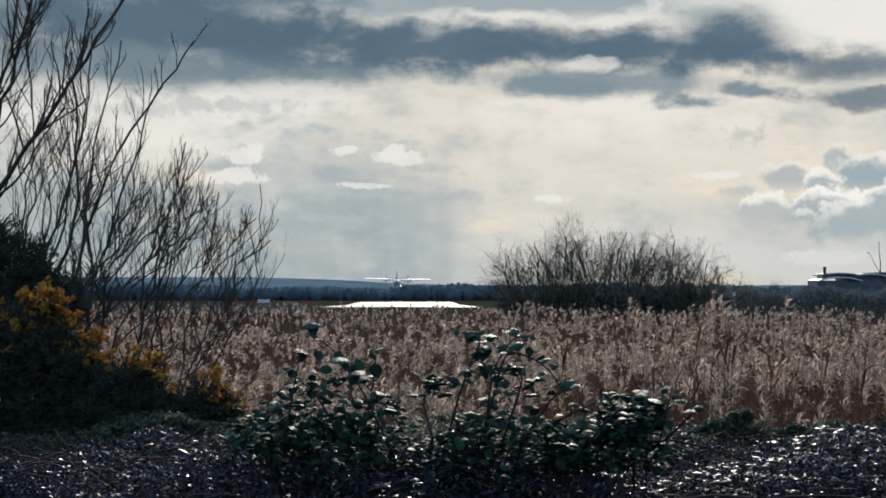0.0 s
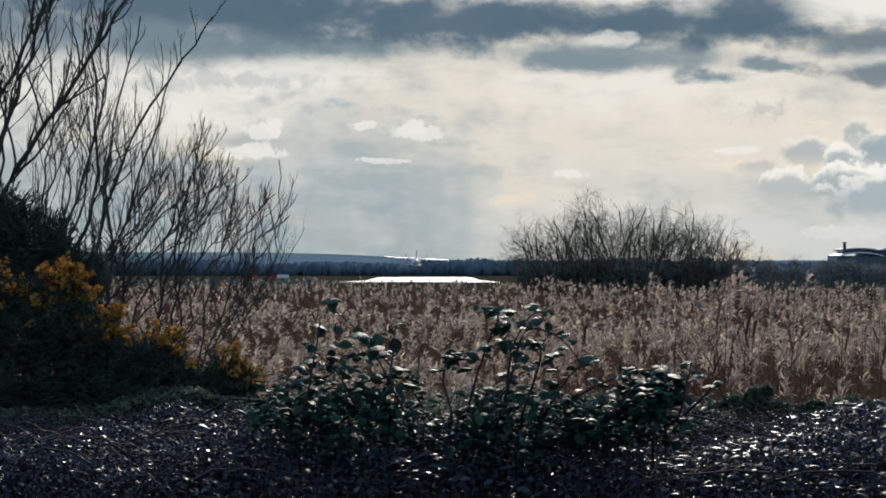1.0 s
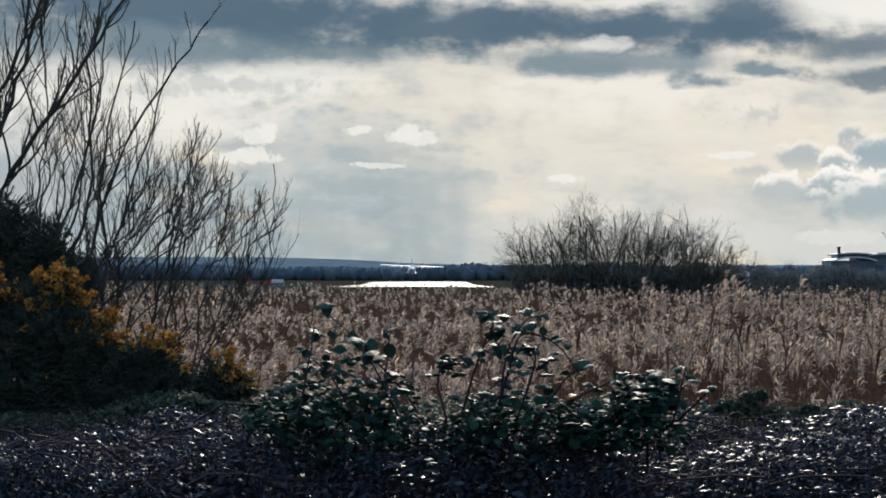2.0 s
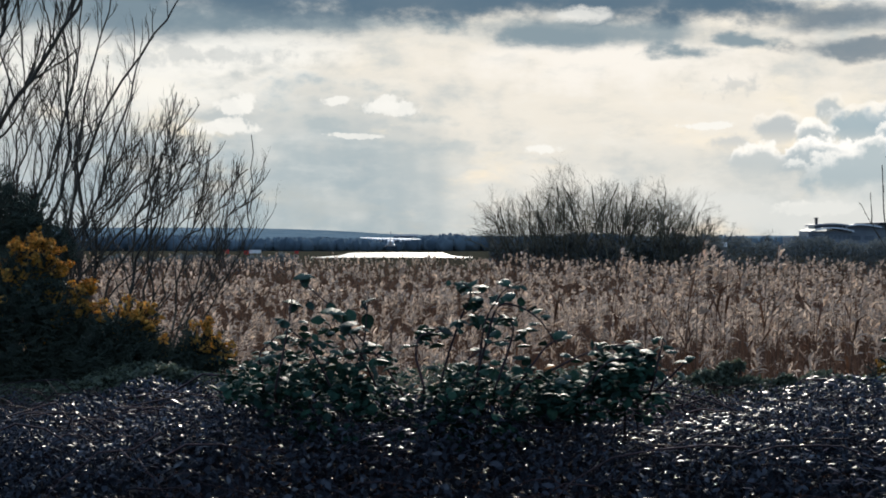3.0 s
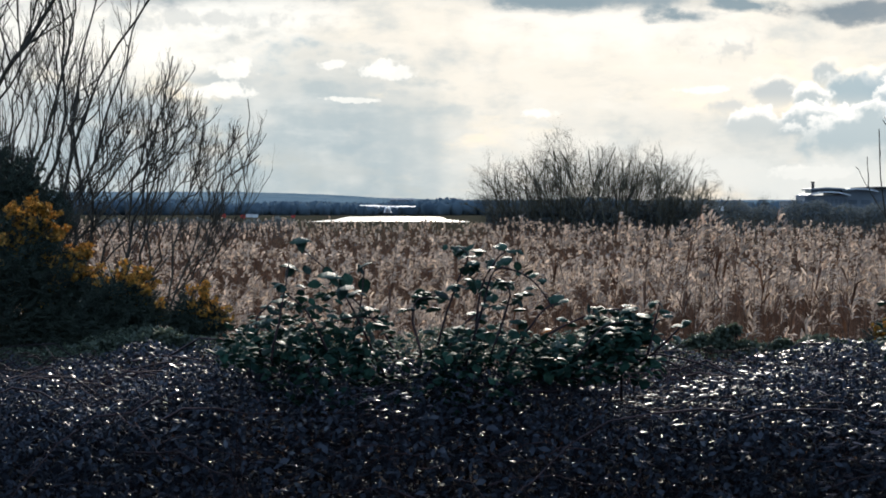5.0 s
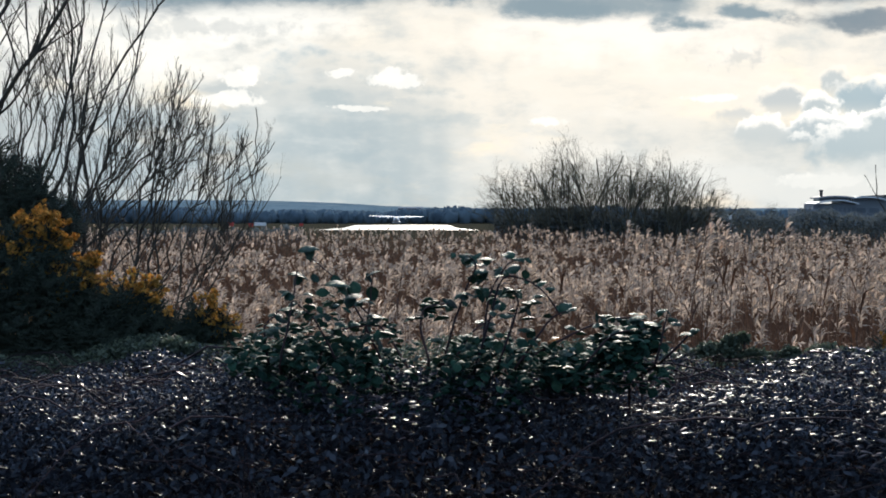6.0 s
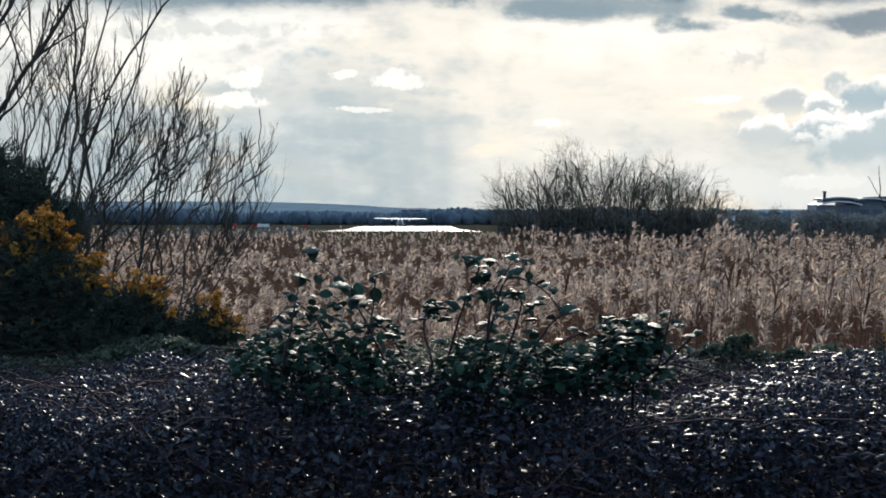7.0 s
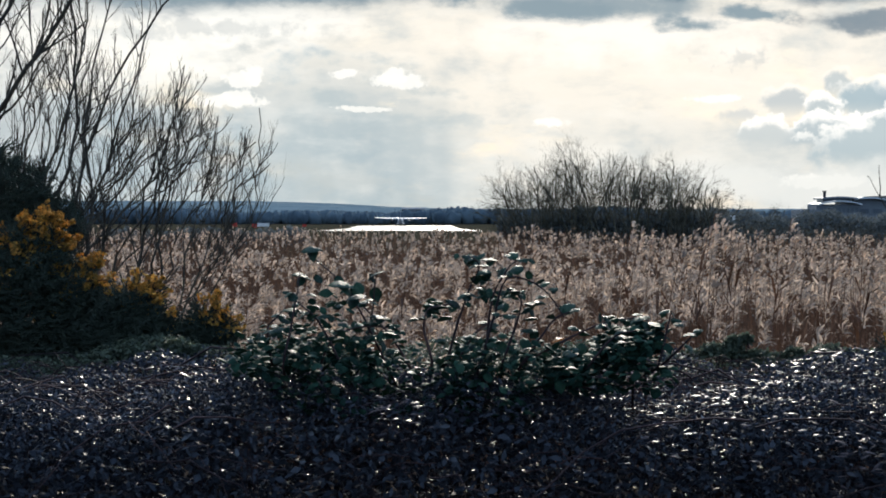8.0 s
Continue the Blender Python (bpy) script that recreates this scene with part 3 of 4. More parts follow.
def make_far_house(name, label, h0, h1, ridge, eaves, y):
    k = y / F
    g = float(ground_height(y))
    x0, x1, zr, ze = (h0 - 784) * k, (h1 - 784) * k, EYE + (378 - ridge) * k, EYE + (378 - eaves) * k
    b = thing(name, label, "building")
    bm = bmesh.new()
    box(bm, x0 + 0.4, x1 - 0.4, y, y + 8, g, ze, 0.05)
    part("wall", bm, M_STEEL, b)
    bm = bmesh.new()
    v = [bm.verts.new(p) for p in ((x0, y - 0.5, ze), (x1, y - 0.5, ze), (x1, y + 4, zr), (x0, y + 4, zr), (x1, y + 8.5, ze), (x0, y + 8.5, ze))]
    for q in ((0, 1, 2, 3), (3, 2, 4, 5), (0, 3, 5), (1, 4, 2), (0, 5, 4, 1)):
        bm.faces.new([v[i] for i in q])
    part("roof", bm, M_SLATE, b)


def make_marker(name, label, h, y, width, low, high, mat):
    """A marker board of the airfield on two legs."""
    x, g = h * y / F, float(ground_height(y))
    b = thing(name, label, "airfield marker", group="airfield markers", at=(x, y, g))
    bm = bmesh.new()
    box(bm, -width / 2, width / 2, -0.05, 0.05, low, high, 0.02)
    part("board", bm, mat, b)
    for s in (-0.35, 0.35):
        bm = bmesh.new()
        box(bm, s * width - 0.05, s * width + 0.05, 0.06, 0.14, -0.1, low + 0.8 * (high - low))
        part("leg", bm, M_STEEL, b)


make_terminal()
make_far_house("pale_shed", "long pale shed on the far skyline", 710, 755, 367.4, 370.2, 1460.0)
make_marker("marker_board", "red airfield marker board on two legs", -370, 520.0, 1.6, 1.2, 2.3, M_RED)
make_marker("marker_board", "red airfield marker board on two legs", -334, 520.0, 1.2, 1.0, 2.0, M_RED)
make_marker("marker_board", "long white airfield board on two legs", -318, 521.0, 3.2, 1.3, 2.2, M_PAINT)
make_marker("marker_board", "red airfield marker board on two legs", -245, 525.0, 1.0, 1.2, 1.9, M_RED)
make_marker("marker_board", "small white airfield board beside the bare bush", 513, 197.0, 0.42, 2.75, 3.25, M_PAINT)


# ---- tall reeds at the near edge ----
TALL_REEDS = []


def make_tall_reed(rng, h, top, y, group):
    x, z1 = h * y / F, EYE - top * y / F
    g = float(ground_height(y))
    reed = thing("tall_reed", "tall dry reed with a pale nodding plume", "reed", group=group, at=(x, y, g))
    TALL_REEDS.append(reed)
    H = z1 - g
    lean = rng.uniform(0.02, 0.12)
    s = np.linspace(0, 1, 6)
    pts = np.stack([lean * H * (s ** 2 - 1), 0 * s, H * s], -1)
    mesh_object("stem", *tubes([(pts, np.linspace(0.006, 0.003, 6))], 4), M_REED, reed)
    pv = [(-0.008, 0, 0), (0.008, 0, 0), (-0.022, 0.02, 0.045), (0.020, 0.03, 0.04), (-0.018, 0.06, 0.07), (0.016, 0.055, 0.075), (-0.005, 0.10, 0.075), (0.004, 0.095, 0.07)]
    lf = [(0, 1, 3, 2), (2, 3, 5, 4), (4, 5, 7, 6)]
    n = 26
    h = rng.uniform(-0.30, 0.02, n)
    p = np.stack([rng.normal(0, 0.008, n), rng.normal(0, 0.008, n), H + h - 0.05], -1)
    sz = rng.uniform(0.55, 1.0, n) * (0.75 - 0.8 * h)
    tagged(mesh_object("plume", *stamp(pv, lf, p, turns(-1.2 + rng.normal(0, 0.7, n), rng.normal(-0.2, 0.3, n), rng.normal(0, 0.3, n)), sz), M_PLUME, reed), kind="stuff")
    n = 5
    lv = [(-0.010, 0, 0), (0.010, 0, 0), (-0.012, 0.12, 0.16), (0.012, 0.12, 0.16), (-0.008, 0.30, 0.18), (0.008, 0.30, 0.18), (-0.001, 0.44, 0.08), (0.001, 0.44, 0.08)]
    hh = rng.uniform(0.35, 0.85, n) * H
    for z in hh:
        one = np.array([z])
        mesh_object("blade", *stamp(lv, lf, np.array([[lean * H * ((z / H) ** 2 - 1), 0, z]]), turns(rng.uniform(0, 6.28, 1), rng.normal(0, 0.2, 1), 0 * one), rng.uniform(0.8, 1.2, 1)), M_REED, reed)


def make_tall_reeds():
    rng = np.random.default_rng(31)
    for h, top, y in ((478, 0, 19), (492, 8, 20), (506, 16, 19.5), (516, 24, 21), (498, 20, 20.5), (441, 30, 21), (611, 8, 20), (621, 22, 20.5), (556, 30, 21), (346, 24, 22), (331, 12, 21.5),
                      (156, 20, 24), (366, 28, 22.5), (456, 24, 21), (470, 14, 19.5), (680, 34, 20), (740, 38, 20), (235, 30, 23), (520, 36, 19), (590, 38, 19.3), (650, 40, 19), (420, 40, 19.5), (-60, 34, 24), (-245, 30, 24),
                      (545, 60, 18.2), (610, 70, 18.4), (690, 64, 18.3), (470, 66, 18.3), (760, 60, 18.5), (380, 72, 18.6)):
        make_tall_reed(rng, h, top, y, "tall reeds at the near edge")


make_tall_reeds()


# ---- bare shrubs on the bank ----
def stem_path(points, y, rng, wander=0.03, n=12):
    """A smooth line through places named by view, at distance y."""
    p = np.array([at_view(h - 784, v - 378, y) for h, v in points])
    s = np.linspace(0, len(p) - 1, n)
    q = np.stack([np.interp(s, np.arange(len(p)), p[:, i]) for i in range(3)], -1)
    for _ in range(2):
        q[1:-1] = 0.25 * q[:-2] + 0.5 * q[1:-1] + 0.25 * q[2:]
    q[1:] += np.cumsum(rng.normal(0, wander, (n - 1, 3)) * [0.7, 1, 0.3], axis=0) * 0.5
    return q


def shooting(rng, q, r0, r1, lines, shoots, length, level, spread=0.7, lift=0.3, first=0.15):
    """A stem along q with upright side shoots."""
    n = len(q)
    rad = np.linspace(r0, r1, n)
    lines.append((q, rad))
    for _ in range(shoots):
        s = rng.uniform(first, 0.98)
        f = s * (n - 1)
        i = min(n - 2, int(f))
        base = q[i] + (q[i + 1] - q[i]) * (f - i)
        d = heading(q[i + 1] - q[i])
        side = rng.normal(0, 1, 3)
        side -= d * side.dot(d)
        grow(rng, base, d + heading(side) * spread * rng.uniform(0.5, 1.3) + np.array([0, 0, lift]), length * rng.uniform(0.5, 1.1) * (1.1 - 0.8 * s),
             max(0.0037, rad[i] * 0.5), level, lines, 0.85, 0.5, (4, 3), 0.10, 0.55)


def bare_shrub(name, label, at, stems, y, seed, shoots=14, length=0.78, level=2, depth=0.6, wander=0.06):
    rng = np.random.default_rng(seed)
    g = float(ground_height(y))
    shrub = thing(name, label, "shrub", at=(at_view(at - 784, 0, y)[0], y, g))
    for points, r0, r1 in stems:
        yy = y + rng.uniform(-depth, depth)
        lines = []
        h0, v0 = points[0]
        root = at_view(h0 - 784, v0 - 378, yy)
        q = stem_path(points, yy, rng, wander, 16)
        if root[2] > g + 0.05 and v0 >= 400:
            foot = np.array([[root[0] + 0.25 * (at_view(at - 784, 0, yy)[0] - root[0]), yy, float(ground_height(yy)) - 0.03]])
            mid = (foot + q[:1]) / 2
            q = np.concatenate([foot, mid, q])
        shooting(rng, q, 0.58 * r0, r1, lines, shoots, length, level, spread=0.95, lift=0.2, first=0.28)
        v, f = tubes(lines, 4)
        mesh_object("stem", v - np.array(shrub.location), f, M_BARK, shrub)
    return shrub


bare_shrub("bare_shrub", "leafless multi-stemmed willow shrub on the bank", 230, [
    (((120, 470), (150, 330), (205, 170), (300, 0), (328, -62)), 0.030, 0.005),
    (((170, 480), (190, 340), (240, 160), (285, 20)), 0.024, 0.005),
    (((215, 570), (265, 330), (322, 118)), 0.022, 0.004),
    (((230, 560), (250, 400), (280, 240), (300, 150)), 0.020, 0.004),
    (((320, 565), (362, 430), (390, 330), (436, 246)), 0.016, 0.004),
    (((335, 560), (392, 420), (456, 302)), 0.016, 0.004),
    (((315, 560), (340, 420), (370, 300), (382, 195)), 0.016, 0.004),
    (((350, 560), (400, 440), (412, 350), (402, 200)), 0.012, 0.003),
    (((100, 460), (115, 260), (135, 40), (150, -130)), 0.028, 0.006),
    (((70, 460), (95, 300), (170, 120), (205, -70)), 0.026, 0.005),
    (((150, 500), (165, 300), (180, 130), (240, -60)), 0.024, 0.005),
    (((260, 560), (300, 400), (330, 260), (352, 190)), 0.018, 0.004),
    (((285, 560), (270, 420), (300, 290), (318, 220)), 0.016, 0.004),
    (((140, 480), (240, 340), (330, 230)), 0.016, 0.004),
    (((110, 470), (200, 350), (260, 240), (290, 120)), 0.016, 0.004),
    (((60, 480), (130, 390), (220, 300), (262, 190)), 0.016, 0.004),
    (((180, 500), (270, 410), (350, 330), (380, 260)), 0.013, 0.003),
    (((300, 550), (380, 470), (425, 390), (440, 330)), 0.011, 0.003),
    (((30, 470), (80, 340), (90, 210), (120, 90)), 0.018, 0.004),
    (((130, 440), (210, 330), (285, 245), (325, 180)), 0.018, 0.004),
    (((110, 430), (185, 345), (255, 285), (290, 195)), 0.016, 0.004),
    (((150, 450), (245, 355), (315, 300), (358, 240)), 0.014, 0.004),
    (((200, 480), (275, 355), (335, 285), (388, 215)), 0.016, 0.004),
    (((290, 500), (350, 375), (400, 318), (440, 262)), 0.013, 0.003),
], 15.0, 41)
bare_shrub("bare_shrub", "taller leafless willow leaning over the bank", -60, [
    (((-60, 420), (0, 205), (60, 110), (130, 0), (215, -140)), 0.042, 0.010),
    (((-80, 420), (-20, 150), (35, -30), (75, -160)), 0.040, 0.008),
    (((-90, 420), (-60, 200), (-10, 20), (20, -140)), 0.035, 0.008),
    (((-40, 430), (30, 330), (60, 230), (70, 100)), 0.020, 0.004),
    (((-30, 430), (60, 350), (110, 240), (140, 150)), 0.018, 0.004),
    (((-120, 420), (-110, 200), (-70, 0), (-40, -150)), 0.035, 0.008),
    (((-40, 250), (-20, 100), (30, -40), (60, -150)), 0.018, 0.004),
    (((10, 400), (40, 300), (60, 120), (45, -60)), 0.016, 0.004),
    (((60, 380), (130, 230), (150, 80), (130, -80)), 0.016, 0.004),
], 14.0, 42, shoots=17, length=0.9)
bare_shrub("bare_thicket", "dense dark leafless scrub at the willow's foot", 120, [
    (((x0, 520), (x0 + 12 * math.sin(x0), 430), (x0 + 26 * math.cos(x0 * 3), 255 + (x0 + 60) * 0.42)), 0.012, 0.003) for x0 in range(-60, 170, 10)
], 13.6, 44, shoots=26, length=0.5, level=1, depth=0.5)
bare_shrub("bare_sapling", "thin leafless sapling beside the brambles", 1640, [
    (((1640, 640), (1622, 540), (1600, 430), (1582, 350), (1580, 245)), 0.011, 0.003),
    (((1650, 640), (1630, 480), (1597, 340), (1606, 270), (1597, 198)), 0.010, 0.003),
    (((1600, 262), (1612, 280), (1634, 308), (1660, 318)), 0.004, 0.002),
    (((1590, 400), (1562, 347), (1532, 310)), 0.004, 0.002),
    (((1660, 640), (1665, 500), (1650, 380), (1662, 300)), 0.009, 0.003),
], 12.0, 43, shoots=2, length=0.3, level=0, depth=0.15, wander=0.012)


# ---- gorse ----
def spiny_shoot(rng):
    """One gorse shoot: a green axis set with spines."""
    v, f = [], []
    for i in range(16):
        z, a = 0.10 * i / 16, i * 2.4
        r = 0.028 * (1 - 0.5 * i / 16)
        b = len(v)
        dx, dy = math.cos(a), math.sin(a)
        v += [(-dy * 0.003, dx * 0.003, z), (dy * 0.003, -dx * 0.003, z), (dx * r + dy * 0.0008, dy * r - dx * 0.0008, z + 0.016), (dx * r - dy * 0.0008, dy * r + dx * 0.0008, z + 0.016)]
        f.append((b, b + 1, b + 2, b + 3))
    b = len(v)
    v += [(-0.004, 0, 0), (0.004, 0, 0), (0.002, 0, 0.115), (-0.002, 0, 0.115), (0, -0.004, 0), (0, 0.004, 0), (0, 0.002, 0.115), (0, -0.002, 0.115)]
    f += [(b, b + 1, b + 2, b + 3), (b + 4, b + 5, b + 6, b + 7)]
    return v, f


FLOWER_V = [(0, 0, 0), (0.009, 0, 0.008), (0.007, 0.004, 0.018), (0, 0.008, 0.010), (-0.009, 0, 0.008), (-0.007, -0.004, 0.018), (0, -0.008, 0.010), (0, 0, 0.014)]
FLOWER_F = [(0, 1, 2, 3), (0, 3, 7, 4), (0, 4, 5, 6), (0, 6, 7, 1), (7, 3, 2, 1), (7, 6, 5, 4)]


def gorse(name, label, y, lobes, seed, density=1.0):
    """lobes: view place, half width and height, and how much of it flowers."""
    rng = np.random.default_rng(seed)
    k = y / F
    cx = at_view(np.mean([a[0] for a in lobes]) - 784, 0, y)[0]
    g = float(ground_height(y))
    bush = thing(name, label, "gorse", at=(cx, y, g))
    here = np.array(bush.location)
    tv, tf = spiny_shoot(rng)
    green, petals, stems = [], [], []
    for h, v, rx, rz, bloom in lobes:
        c, r = np.array(at_view(h - 784, v - 378, y)), np.array([rx * k, 0.8 * rx * k, rz * k])
        n = int(density * 5200 * (r[0] * r[2]) ** 0.75) + 120
        d = rng.normal(0, 1, (n, 3))
        d /= np.linalg.norm(d, axis=1)[:, None]
        q = rng.uniform(0.35, 1.0, n) ** 0.5 * (1 + 0.12 * np.sin(d[:, 0] * 9 + seed) * np.cos(d[:, 2] * 7))
        p = c + d * r * q[:, None] * 0.93
        w = d + np.array([0, 0, 0.5]) + rng.normal(0, 0.25, (n, 3))
        yaw, pit = np.arctan2(-w[:, 0], w[:, 1]), -np.arctan2(np.hypot(w[:, 0], w[:, 1]), w[:, 2])
        rot = turns(yaw, pit, rng.uniform(0, 6.28, n))
        ok = p[:, 2] > g - 0.02
        green.append(stamp(tv, tf, p[ok], rot[ok], rng.uniform(0.6, 1.15, ok.sum())))
        edge = (q > 0.74) & (d[:, 2] + 0.6 * d[:, 0] > 0.66) & (rng.uniform(0, 1, n) < bloom)
        e = p[edge]
        if len(e):
            m = 17
            z = rng.uniform(0.03, 0.115, (len(e), m))
            a = rng.uniform(0, 6.28, (len(e), m))
            loc = np.stack([0.013 * np.cos(a), 0.013 * np.sin(a), z], -1)
            at = (e[:, None] + np.einsum("nij,nkj->nki", rot[edge], loc)).reshape(-1, 3)
            petals.append(stamp(FLOWER_V, FLOWER_F, at, turns(rng.uniform(0, 6.28, len(at)), rng.normal(0, 0.8, len(at)), rng.normal(0, 0.8, len(at))), rng.uniform(0.9, 1.5, len(at))))
        for _ in range(5):
            grow(rng, (c[0], c[1] + 0.2, g - 0.02), (rng.normal(0, 0.4), abs(rng.normal(0, 0.2)), 1), max(0.2, (c[2] - g) * 0.95), 0.014, 1, stems, 0.6, 0.2)
    v, f = joined(green)
    mesh_object("spiny_foliage", v - here, f, M_SPINE, bush)
    if petals:
        v, f = joined(petals)
        tagged(mesh_object("blossom", v - here, f, M_PETAL, bush, smooth=True), "golden yellow pea flowers", kind="stuff")
    v, f = tubes(stems, 4)
    mesh_object("branchwork", v - here, f, M_BARK, bush)


gorse("gorse_bush", "large dark gorse bush in yellow flower on the bank", 11.2, [
    (60, 452, 72, 66, 0.8), (0, 500, 110, 80, 0.3), (122, 515, 66, 62, 0.55), (-70, 450, 90, 80, 0.3), (20, 570, 120, 60, 0.03), (150, 570, 70, 50, 0.05), (20, 625, 130, 40, 0.0), (150, 618, 90, 34, 0.0)], 51)
gorse("gorse_bush", "small gorse bush with a few yellow flowers", 11.0, [(232, 550, 58, 48, 0.55), (205, 590, 60, 36, 0.0), (280, 585, 40, 34, 0.1), (240, 616, 80, 24, 0.0)], 52)
gorse("gorse_bush", "small gorse bush with a few yellow flowers", 11.1, [(362, 578, 34, 36, 0.55), (345, 600, 44, 26, 0.05), (392, 592, 22, 22, 0.5)], 53)
gorse("gorse_bush", "dark gorse scrub without flowers below the willow", 13.2, [(20, 340, 80, 60, 0.0), (-50, 300, 80, 70, 0.0), (90, 400, 60, 50, 0.0), (20, 420, 90, 60, 0.0)], 54, 0.9)
gorse("gorse_bush", "low gorse with a yellow flower beside the sapling", 11.0, [(1594, 622, 22, 18, 0.9), (1640, 610, 50, 40, 0.15)], 55)

# ---- brambles ----
def leaflet(curl, fold):
    v = []
    for t, w in ((0, 0.05), (0.18, 0.30), (0.45, 0.40), (0.75, 0.28), (1.0, 0.015)):
        z = curl * (1.0 * t - 1.15 * t * t)
        v += [(-w, t, z - fold * w), (0, t, z), (w, t, z - fold * w)]
    f = []
    for i in range(4):
        f += [(3 * i, 3 * i + 1, 3 * i + 4, 3 * i + 3), (3 * i + 1, 3 * i + 2, 3 * i + 5, 3 * i + 4)]
    return np.array(v), np.array(f)


def small_leaf():
    return np.array([(-0.05, 0, 0), (0.05, 0, 0), (-0.34, 0.5, 0.1), (0.34, 0.5, 0.06), (-0.03, 1, -0.12), (0.03, 1, -0.1)]), np.array([(0, 1, 3, 2), (2, 3, 5, 4)])


LEAF_MESH = []
for curl, fold in ((0.45, 0.4), (0.65, 0.3), (0.35, 0.6), (0.8, 0.5)):
    for mt in (M_LEAF, M_AUTUMN):
        ob = mesh_object("leaf", *leaflet(curl, fold), mt, smooth=True)
        LEAF_MESH.append(ob.data)
        bpy.data.objects.remove(ob)


def bramble(name, label, y, canes, mounds, seed, autumn=0.0, sprays=()):
    """canes: lines by view; mounds: view place, half width and height, leaves; sprays: view place and width of the broad leaves at the cane ends."""
    rng = np.random.default_rng(seed)
    cx = at_view(np.mean([c[0][0] for c in canes]) - 784, 0, y)[0]
    g = float(ground_height(y))
    bush = thing(name, label, "bramble", at=(cx, y, g))
    here = np.array(bush.location)
    count = 0
    for points in canes:
        yy = y + rng.uniform(-0.25, 0.25)
        q = stem_path(points, yy, rng, 0.004, 16)
        back = q[:1] + np.array([[rng.normal(0, 0.05), 0.45, -0.10]])   # the canes rise out of the thick of the hedge
        foot = np.array([[back[0, 0], yy + 0.6, g]])
        full = np.concatenate([foot, back, q])
        v, f = tubes([(full, np.linspace(0.0066, 0.0024, len(full)))], 5)
        mesh_object("cane", v - here, f, M_CANE, bush, smooth=True)
        run = np.linalg.norm(np.diff(q, axis=0), axis=1).sum()
        for j in range(int(run / 0.085)):
            if count >= 300:
                break
            s = (j + 0.7) / int(run / 0.085 + 1)
            fpos = min(s, 0.999) * (len(q) - 1)
            i = int(fpos)
            base = q[i] + (q[i + 1] - q[i]) * (fpos - i)
            yaw0 = (j % 2) * math.pi + rng.normal(0, 0.9)
            stalk = Euler((0, 0, yaw0)).to_matrix() @ Vector((0, 0.03, 0.012))
            for a in ((0.0, 1.05, -1.05) if rng.uniform() < 0.45 else (0.0,)):
                ob = new("leaf", LEAF_MESH[2 * rng.integers(0, 4) + (1 if rng.uniform() < autumn else 0)])
                ob.parent = bush
                sc = rng.uniform(0.045, 0.080) * (0.85 if a else 1.0)
                ob.matrix_basis = Matrix.Translation(Vector(base - here) + stalk) @ Euler((rng.normal(-0.05, 0.22 if rng.uniform() < 0.75 else 0.8), rng.normal(0, 0.25), yaw0 + a + rng.normal(0, 0.2))).to_matrix().to_4x4() @ Matrix.Scale(sc, 4)
                count += 1
    for h, v, wide in sprays:
        at = Vector(np.array(at_view(h - 784, v - 378, y + rng.uniform(-0.15, 0.15))) - here)
        yaw0 = math.pi / 2 + (math.pi if rng.uniform() < 0.5 else 0) + rng.normal(0, 0.35)
        sc = 1.05 * wide * y / F
        # one leaf lies flat, its neighbours hang below it
        for hung, size in ((False, 0.85), (True, rng.uniform(0.45, 0.72)), (True, rng.uniform(0.35, 0.6))):
            ob = new("leaf", LEAF_MESH[2 * rng.integers(0, 4)])
            ob.parent = bush
            turn = Euler((rng.uniform(-1.35, -0.7), rng.normal(0, 0.25), math.pi + rng.normal(0, 0.6)) if hung else (rng.normal(-0.08, 0.2), rng.normal(0.1, 0.3), yaw0)).to_matrix().to_4x4()
            shift = Vector((rng.normal(0, 0.3) * sc, 0.02, 0.1 * sc)) if hung else Vector((0, 0, 0))
            ob.matrix_basis = Matrix.Translation(at + shift) @ turn @ Matrix.Translation((0, 0 if hung else -0.45 * sc, 0)) @ Matrix.Scale(sc * size, 4)
    leaves = []
    for h, v, rx, rz, n in mounds:
        c, k = np.array(at_view(h - 784, v - 378, y)), y / F
        d = rng.normal(0, 1, (n, 3))
        d /= np.linalg.norm(d, axis=1)[:, None]
        p = c + d * np.array([rx * k, 0.35, rz * k]) * (rng.uniform(0.1, 1, n) ** 0.4)[:, None]
        ok = p[:, 2] > g + 0.02
        p = p[ok]
        m = len(p)
        leaves.append(stamp(*leaflet(0.7, 0.5), p, turns(rng.uniform(0, 6.28, m), rng.normal(-0.05, 0.45, m), rng.normal(0, 0.4, m)), rng.uniform(0.032, 0.062, m)))
    if leaves:
        v, f = joined(leaves)
        tagged(mesh_object("foliage", v - here, f, M_MOUND, bush, smooth=True), "mass of dark green leaves", kind="stuff")


